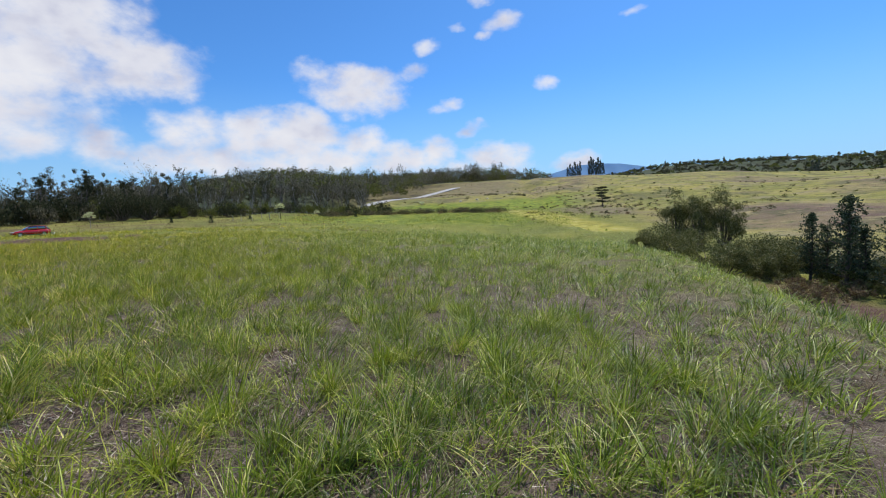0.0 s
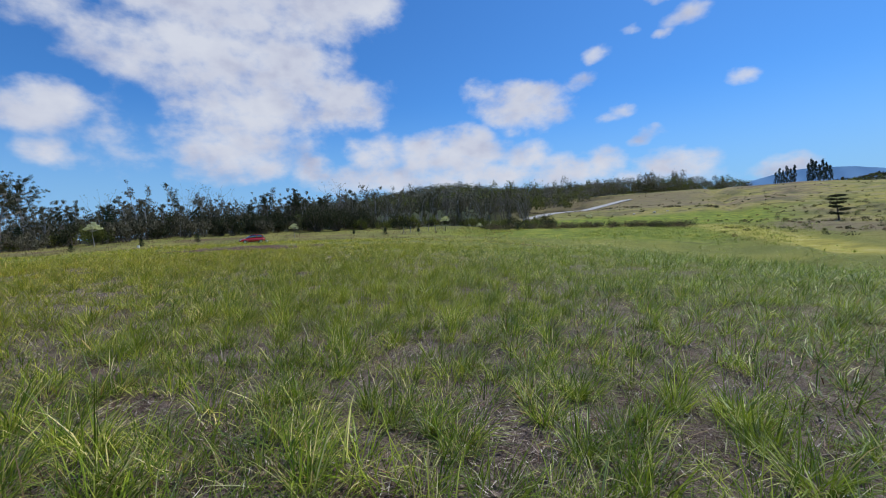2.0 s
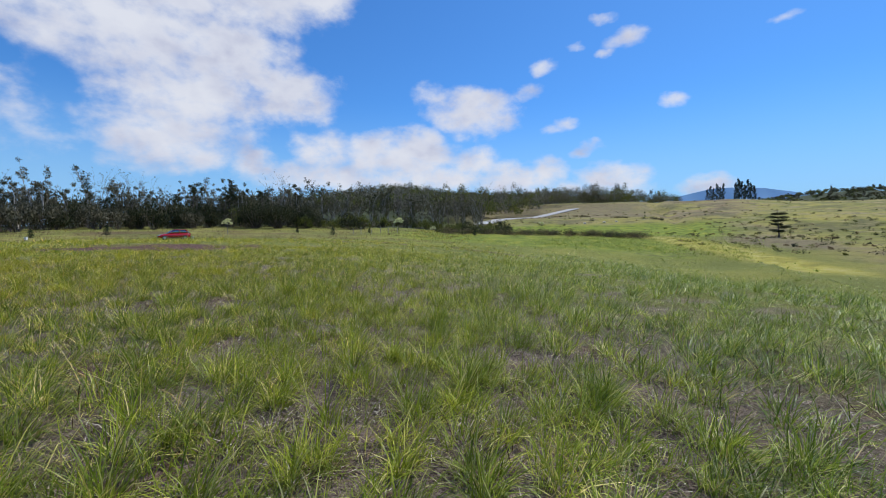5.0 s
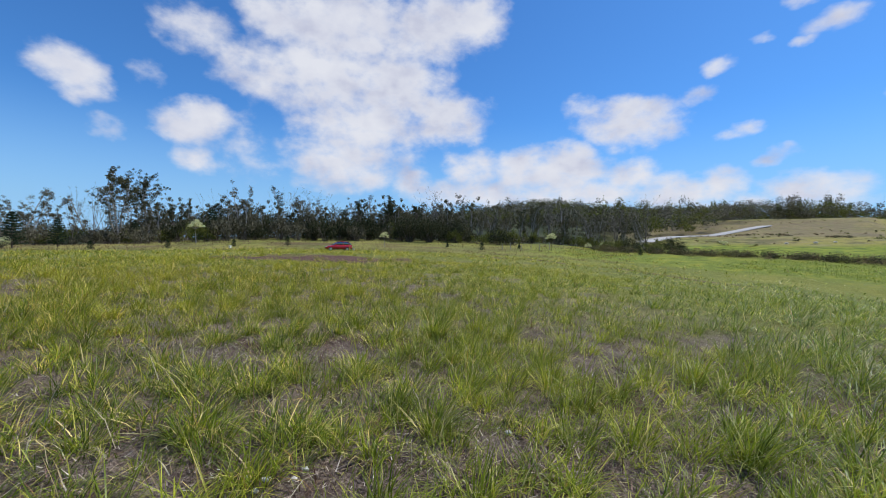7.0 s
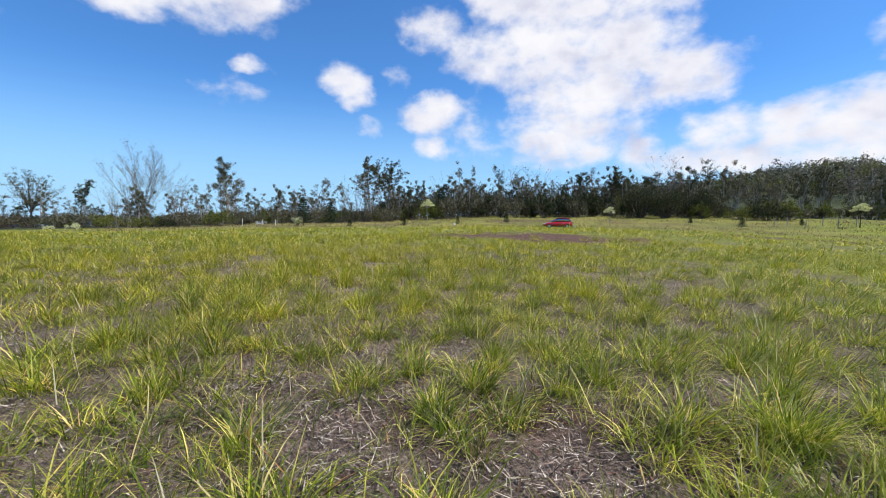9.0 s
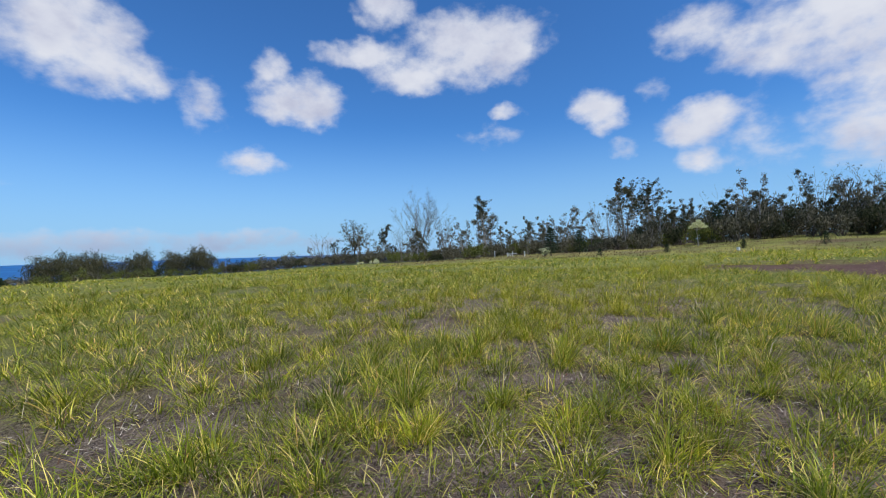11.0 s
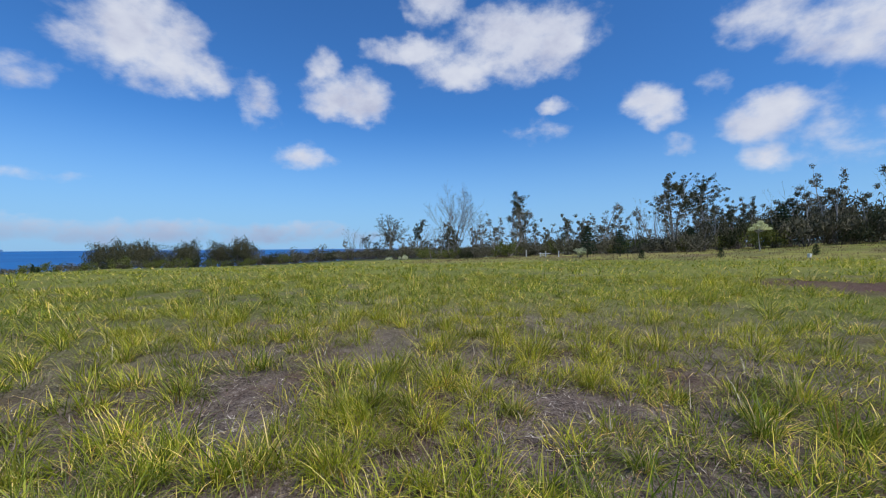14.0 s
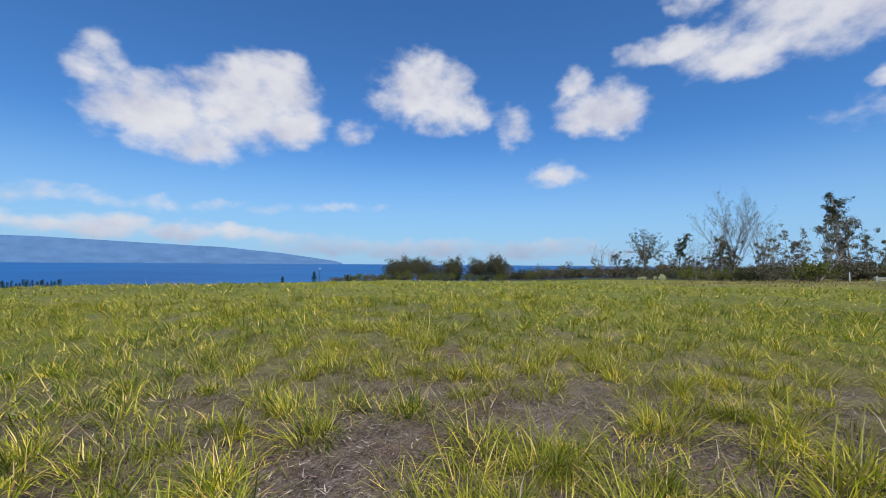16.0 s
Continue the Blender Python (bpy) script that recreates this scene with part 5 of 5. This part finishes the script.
def ridge_pines():
    """Two close blocks of columnar pines on the crest, and one dark clump farther along."""
    spots = [(-14.9 - 0.3 * k, 300 + 5 * (k % 3), 6.4 + 1.6 * (k % 2) + 0.3 * k, 0.15) for k in range(6)]
    spots += [(-17.5 - 0.27 * k, 299 + 5 * (k % 2), 9.0 + 1.3 * ((k * 2) % 3) - 0.2 * k, 0.13) for k in range(7)]
    spots += [(-39.2, 278, 5.2, 0.2), (-39.7, 280, 5.6, 0.22), (-39.5, 277, 4.4, 0.28)]
    for n, (az, d, h, wide) in enumerate(spots):
        x, y = from_eye(az, d, E0)
        L = Limbs(200 + n)
        rng = L.rng
        L.branch((0, 0, -0.3), (0, 0, 1), h * 1.0, 0.16, 0.02, 0.1, 6, 5)
        for k in range(30):
            f = (k + rng.random()) / 30
            w = h * wide * (1 - 0.72 * f ** 1.5) * rng.uniform(0.3, 1.1)
            a = rng.uniform(0, 2 * np.pi)
            c = np.array([np.cos(a) * w, np.sin(a) * w, h * (0.05 + 0.93 * f)])
            L.leaves(c, h * 0.05, 34, 0.06 * h, -1.0, 1.6)
        stand(L.finish("ridge_pine", "dark columnar pine on the grassy ridge", "tree", DARK_BARK, RIDGE_PINE, "pines on the ridge"), x, y)


ridge_pines()
x, y = from_eye(-19.0, 112, E0)
lone = shelf_tree(120, 5.8, "lone thin tree with flat layered branches")
stand(lone, x, y)


def hill_scrub():
    """Low clumps scattered over the dry hillside and along the bank."""
    rng = np.random.default_rng(24)
    L = Limbs(24)
    S = []
    for i in range(1500):
        line = 0
        if i < 420:
            # the bank below the green slope
            line, az, d = 1, rng.uniform(-14, 13), rng.normal(93.5, 1.5)
            if math.sin(az * 2.3) + 0.7 * math.sin(az * 5.9 + 1) < -0.5:
                continue
        elif i < 640:
            # a broken hedge climbing across the slope
            line, f = 2, rng.random()
            if math.sin(f * 37) + 0.6 * math.sin(f * 91) < -0.1:
                continue
            az, d = 9 - 25 * f, 212 - 68 * f ** 0.8 + rng.normal(0, 1.2)
        elif i < 880:
            # clumps round the lone tree and down the gully
            line, az, d = 3, rng.uniform(-46, -18), rng.uniform(76, 150)
        else:
            az, d = rng.uniform(-58, 4), rng.uniform(105, 300)
        x, y = from_eye(az, d, HUB)
        if not line and patchy(np.array(x), np.array(y), 26, 6) < 0.44:
            continue
        s = rng.uniform(0.4, 1.0) * (0.8, 1.9, 1.1, 0.85)[line]
        n = 70 if line == 1 else 40
        L.leaves((x, y, gz(x, y) + s * 0.3), s, n, 0.28, 0.0, 0.55)
        S.append(np.full(n, rng.choice(4, p=((0.3, 0.25, 0.25, 0.2), (0.3, 0.4, 0.1, 0.2), (0.3, 0.4, 0.05, 0.25), (0.25, 0.3, 0.3, 0.15))[line])))
    me = mesh_of("hill_scrub", np.concatenate(L.lv), np.concatenate(L.lq), None, (DRY_LEAF, GUM_LEAF, GREEN_LEAF, DARK_LEAF), slots=np.concatenate(S))
    tagged(new("hill_scrub", me), "low brown and olive scrub clumps on the dry hillside", "scrub", kind="stuff")


hill_scrub()

# ---- the concrete road up the hill ----
def build_road():
    n = 40
    s = np.linspace(0.2, 1, n)
    # from the wood's foot up and over to the ridge
    az = 13.5 - 14.0 * s ** 1.15
    d = 128 + 120 * s
    cx, cy = E0[0] - np.sin(np.radians(az)) * d, E0[1] + np.cos(np.radians(az)) * d
    t = np.stack([np.gradient(cx), np.gradient(cy)], -1)
    t /= np.linalg.norm(t, axis=1)[:, None]
    nrm = np.stack([-t[:, 1], t[:, 0]], -1)
    rows = []
    for off, up in ((-2.6, 0.05), (-2.6, 0.35), (2.6, 0.35), (2.6, 0.05)):
        x, y = cx + nrm[:, 0] * off, cy + nrm[:, 1] * off
        rows.append(np.stack([x, y, ground_z(cx, cy) + up], -1))
    v = np.stack(rows, 1).reshape(-1, 3)
    i, j = np.meshgrid(np.arange(n - 1), np.arange(3), indexing="ij")
    q = np.stack([i * 4 + j, i * 4 + j + 1, (i + 1) * 4 + j + 1, (i + 1) * 4 + j], -1).reshape(-1, 4)
    tagged(new("road", mesh_of("road", v, None, q, (CONCRETE,))), "pale concrete road climbing the hillside", "road", kind="structure")


build_road()

# ---- parked car ----
def paint_material(name, color, rough=0.25, metal=0.0, coat=0.6):
    m, N, Lk = material(name)
    b = N("ShaderNodeBsdfPrincipled")
    v = N("ShaderNodeTexCoord")
    col = ramp(N, Lk, noise_node(N, Lk, 6.0, 4.0, 0.6, v.outputs["Object"]), [(0.3, tuple(c * 0.85 for c in color)), (0.7, color)])
    Lk(col, b.inputs["Base Color"])
    b.inputs["Roughness"].default_value, b.inputs["Metallic"].default_value, b.inputs["Coat Weight"].default_value = rough, metal, coat
    o = N("ShaderNodeOutputMaterial")
    Lk(b.outputs[0], o.inputs[0])
    return m


RED = paint_material("red_car_paint", (0.50, 0.010, 0.012), 0.22, 0.0, 1.0)
TINTED = paint_material("tinted_car_glass", (0.30, 0.32, 0.35), 0.09, 0.8, 1.0)
RUBBER = paint_material("tyre_rubber", (0.02, 0.02, 0.02), 0.85, 0.0, 0.0)
ALLOY = paint_material("alloy_rim", (0.55, 0.56, 0.58), 0.35, 0.9, 0.0)
LAMP = paint_material("clear_lamp_glass", (0.75, 0.76, 0.78), 0.1, 0.0, 1.0)
TAIL = paint_material("red_lamp_glass", (0.45, 0.01, 0.01), 0.1, 0.0, 1.0)
TRIM = paint_material("black_trim", (0.025, 0.025, 0.027), 0.6, 0.0, 0.0)


def loft(stations, sides=20, power=3.2):
    """A smooth hull through stations of x, bottom, top and half width; sections are rounded boxes."""
    a = np.arange(sides) * 2 * np.pi / sides + np.pi / sides
    c, s = np.cos(a), np.sin(a)
    cx, cy = np.sign(c) * np.abs(c) ** (2 / power), np.sign(s) * np.abs(s) ** (2 / power)
    rings = [np.stack([np.full(sides, x), cx * w, (b + t) / 2 + cy * (t - b) / 2], -1) for x, b, t, w in stations]
    v = np.concatenate(rings)
    i, j = np.meshgrid(np.arange(len(rings) - 1), np.arange(sides), indexing="ij")
    jn = (j + 1) % sides
    q = np.stack([i * sides + j, i * sides + jn, (i + 1) * sides + jn, (i + 1) * sides + j], -1).reshape(-1, 4)
    n = len(v)
    v = np.concatenate([v, rings[0].mean(0)[None], rings[-1].mean(0)[None]])
    k = np.arange(sides)
    t = np.concatenate([np.stack([np.full(sides, n), (k + 1) % sides, k], -1), np.stack([np.full(sides, n + 1), n - sides + k, n - sides + (k + 1) % sides], -1)])
    return v, t, q


def block(size, at, bevel=0.02):
    bm = bmesh.new()
    bmesh.ops.create_cube(bm, size=1.0, matrix=Matrix.Translation(at) @ Matrix.Diagonal((*size, 1)))
    if bevel:
        bmesh.ops.bevel(bm, geom=bm.edges[:], offset=bevel, segments=2, affect="EDGES", profile=0.6)
    return bm


def bm_mesh(name, bm, mat):
    me = bpy.data.meshes.new(name)
    bm.to_mesh(me)
    bm.free()
    me.materials.append(mat)
    return me


def wheel_ring(r0, r1, width, at):
    bm = bmesh.new()
    prof = [(r0, -width / 2), (r1 * 0.94, -width / 2), (r1, -width * 0.36), (r1, width * 0.36), (r1 * 0.94, width / 2), (r0, width / 2)]
    n = 28
    rings = []
    for k in range(n):
        a = 2 * math.pi * k / n
        rings.append([bm.verts.new((at[0] + math.cos(a) * r, at[1] + o, at[2] + math.sin(a) * r)) for r, o in prof])
    for k in range(n):
        A, B = rings[k], rings[(k + 1) % n]
        for m in range(len(prof)):
            bm.faces.new((A[m], A[(m + 1) % len(prof)], B[(m + 1) % len(prof)], B[m]))
    return bm


def build_car():
    car = thing("car", "red compact car parked behind tall field grass", "car")
    v, t, q = loft([(-2.0, 0.5, 0.86, 0.62), (-1.95, 0.34, 0.98, 0.78), (-1.6, 0.26, 1.02, 0.86), (-0.9, 0.24, 1.0, 0.88), (0.0, 0.24, 0.97, 0.88),
                    (0.75, 0.24, 0.95, 0.88), (1.2, 0.25, 0.90, 0.86), (1.7, 0.28, 0.80, 0.80), (1.95, 0.34, 0.70, 0.70), (2.02, 0.42, 0.62, 0.58)])
    body = part("body", mesh_of("body", v, t, q, (RED,), True), car)
    v, t, q = loft([(-1.9, 0.9, 1.02, 0.66), (-1.7, 0.9, 1.32, 0.66), (-1.45, 0.9, 1.46, 0.64), (-0.6, 0.9, 1.53, 0.64), (0.05, 0.9, 1.50, 0.64), (0.35, 0.9, 1.36, 0.66), (0.95, 0.88, 0.97, 0.70)], 20, 3.0)
    part("windows", mesh_of("windows", v, t, q, (TINTED,), True), car, "dark tinted windows")
    v, t, q = loft([(-1.82, 1.38, 1.42, 0.52), (-1.5, 1.42, 1.50, 0.60), (-0.6, 1.48, 1.57, 0.62), (0.0, 1.47, 1.54, 0.62), (0.22, 1.42, 1.46, 0.60)], 16, 3.0)
    part("roof", mesh_of("roof", v, t, q, (RED,), True), car)
    for sy in (-1, 1):
        for x, w, lean in ((-1.55, 0.10, 0.0), (-0.65, 0.07, 0.0), (0.22, 0.06, 0.42)):
            bm = block((w, 0.04, 0.58), (0, 0, 0), 0.012)
            bmesh.ops.transform(bm, matrix=pose(x + lean * 0.5, sy * 0.655, 1.2, 0, -36 if lean else 4, 0), verts=bm.verts)
            part("window_pillar", bm_mesh("window_pillar", bm, RED), car)
        part("headlight", bm_mesh("headlight", block((0.22, 0.30, 0.14), (1.86, sy * 0.55, 0.68), 0.04), LAMP), car, "clear headlight")
        part("tail_light", bm_mesh("tail_light", block((0.12, 0.22, 0.26), (-1.95, sy * 0.62, 0.86), 0.04), TAIL), car, "red tail light")
        part("door_mirror", bm_mesh("door_mirror", block((0.12, 0.2, 0.14), (0.55, sy * 0.95, 1.0), 0.04), RED), car)
        part("sill", bm_mesh("sill", block((2.2, 0.06, 0.14), (0, sy * 0.87, 0.3), 0.02), TRIM), car, "black plastic sill")
        for x in (-1.25, 1.25):
            tyre = bm_mesh("wheel", wheel_ring(0.19, 0.31, 0.2, (x, sy * 0.80, 0.31)), RUBBER)
            wheel = part("wheel", tyre, car, "black tyre on alloy rim")
            part("rim", bm_mesh("rim", wheel_ring(0.03, 0.2, 0.16, (x, sy * 0.81, 0.31)), ALLOY), wheel, "grey alloy rim")
    part("front_bumper", bm_mesh("front_bumper", block((0.16, 1.2, 0.16), (1.96, 0, 0.40), 0.05), TRIM), car, "black bumper grille")
    part("rear_bumper", bm_mesh("rear_bumper", block((0.14, 1.3, 0.16), (-2.0, 0, 0.46), 0.05), TRIM), car)
    part("number_plate", bm_mesh("number_plate", block((0.02, 0.34, 0.12), (-2.03, 0, 0.72), 0.0), WHITE), car, "blank white plate")
    return stand(car, -53.6, 55.0, 137.6 + 90 + 9, 0.88)


build_car()

# ---- small things about the field ----
def crate(x, y, label):
    ob = thing("marker_box", label, "box")
    part("box_body", bm_mesh("box_body", block((0.28, 0.26, 0.36), (0, 0, 0.18), 0.02), WHITE), ob)
    part("lid", bm_mesh("lid", block((0.32, 0.30, 0.05), (0, 0, 0.385), 0.012), WHITE), ob)
    return stand(ob, x, y, 20)


crate(-52.8, 57.1, "small weathered white box beside the parked car")
crate(*from_eye(61.6, 60, E13), "small white box beside a pine sapling")


def rail_fence():
    ob = thing("rail_fence", "short weathered white post-and-rail fence in dry grass", "fence")
    x0, y0 = from_eye(88.4, 74, E13)
    for k, (dx, h) in enumerate(((-3.2, 1.15), (-0.9, 0.8), (0.0, 1.0), (2.1, 1.0))):
        part("post", bm_mesh("post", block((0.10, 0.12, h + 0.3), (0, dx, h / 2 - 0.15), 0.015), WHITE), ob)
    part("rail", bm_mesh("rail", block((0.05, 1.9, 0.10), (0.08, -0.2, 0.55), 0.012), WHITE), ob)
    part("rail", bm_mesh("rail", block((0.05, 1.2, 0.08), (0.08, -0.4, 0.3), 0.012), WHITE), ob)
    return stand(ob, x0, y0, 0)


rail_fence()


def coast_pole():
    ob = thing("pole", "thin dark pole beside a pine above the sea", "pole")
    L = Limbs(160)
    L.tube([(0, 0, -0.3), (0, 0, 1.4), (0, 0, 2.0)], [0.06, 0.05, 0.045], 8)
    part("shaft", mesh_of("shaft", L.v[0], None, L.q[0], (DARK_BARK,), True), ob)
    part("head", bm_mesh("head", block((0.12, 0.28, 0.22), (0, 0, 2.05), 0.03), WHITE), ob, "pale box on the pole's top")
    return stand(ob, *from_eye(150.6, 68, (-20.7, 20.9)))


coast_pole()


def shed(az, d, length, height):
    ob = thing("shed", "low pale-roofed shed above the water", "building", "sheds above the coast")
    part("wall", bm_mesh("wall", block((length * 0.94, 4.0, height), (0, 0, height / 2 - 0.4), 0.03), PALE_BARK), ob)
    bm = bmesh.new()
    rows = [[bm.verts.new((sx * length / 2, y, z)) for y, z in ((-2.5, height - 0.45), (0, height + 0.55), (2.5, height - 0.45), (2.5, height - 0.6), (0, height + 0.4), (-2.5, height - 0.6))] for sx in (-1, 1)]
    for k in range(6):
        bm.faces.new((rows[0][k], rows[0][(k + 1) % 6], rows[1][(k + 1) % 6], rows[1][k]))
    for row in rows:
        bm.faces.new((row[0], row[1], row[4], row[5]))
        bm.faces.new((row[1], row[2], row[3], row[4]))
    bmesh.ops.recalc_face_normals(bm, faces=bm.faces[:])
    part("roof", bm_mesh("roof", bm, WHITE), ob, "pale sheet roof")
    return stand(ob, *from_eye(az, d, SHORE), az)


for az, d, length, height in ((176.0, 204, 4.0, 1.7), (174.7, 207, 6.0, 2.0), (173.5, 205, 5.0, 1.6)):
    shed(az, d, length, height)


def old_posts():
    """Pale leaning posts in the dry strip before the dark wood."""
    for i, (az, d, h, lean) in enumerate(((27.5, 92, 1.1, 6), (26.6, 93, 1.3, -8), (25.4, 92, 1.0, 4), (24.3, 94, 1.2, -3), (23.4, 93, 1.1, 9), (22.3, 94, 1.3, -5))):
        x, y = from_eye(az, d, E0)
        L = Limbs(300 + i)
        L.tube([(0, 0, -0.2), (0.01, 0, h * 0.5), (0, 0.01, h)], [0.07, 0.06, 0.05], 7)
        ob = tagged(new("fence_post", mesh_of("fence_post", L.v[0], None, L.q[0], (PALE_BARK,), True)), "pale weathered wooden post in dry grass", "post", "posts before the wood")
        ob.matrix_basis = pose(x, y, gz(x, y), lean, lean * 0.5, 0)


old_posts()


def stone(seed, size):
    bm = bmesh.new()
    bmesh.ops.create_icosphere(bm, subdivisions=2, radius=size)
    rng = random.Random(seed)
    off = rng.uniform(0, 50)
    for v in bm.verts:
        n = noise.noise(v.co * (1.6 / size) + Vector((off, 0, 0)))
        v.co *= 1 + 0.35 * n
        v.co.z *= 0.55
    return bm_mesh("white_stone", bm, STONE)


for i, (x, y, r) in enumerate(((-11.16, 16.78, 0.035), (-11.06, 17.06, 0.03), (-10.09, 18.72, 0.035), (-11.15, 17.91, 0.022), (-11.02, 16.92, 0.025), (-11.3, 16.7, 0.02),
                               (-11.1, 16.65, 0.028), (-12.6, 19.2, 0.02), (-14.2, 17.6, 0.022), (-9.6, 17.4, 0.02))):
    ob = tagged(new("white_stone", stone(i, r)), "small pale stone lying on bare soil", "stone", "pale stones in the grass")
    ob.matrix_basis = pose(x, y, gz(x, y) + r * 0.3, 0, 0, i * 50)

for i, (az, d, r) in enumerate(((4.2, 118, 0.4), (2.6, 124, 0.35), (-1.0, 150, 0.45), (-3.2, 152, 0.5), (-4.6, 154, 0.4))):
    x, y = from_eye(az, d, E0)
    ob = tagged(new("roadside_boulder", stone(50 + i, r)), "pale boulder beside the hill road", "boulder", "boulders by the road")
    ob.matrix_basis = pose(x, y, gz(x, y) + r * 0.25, 0, 0, i * 70)
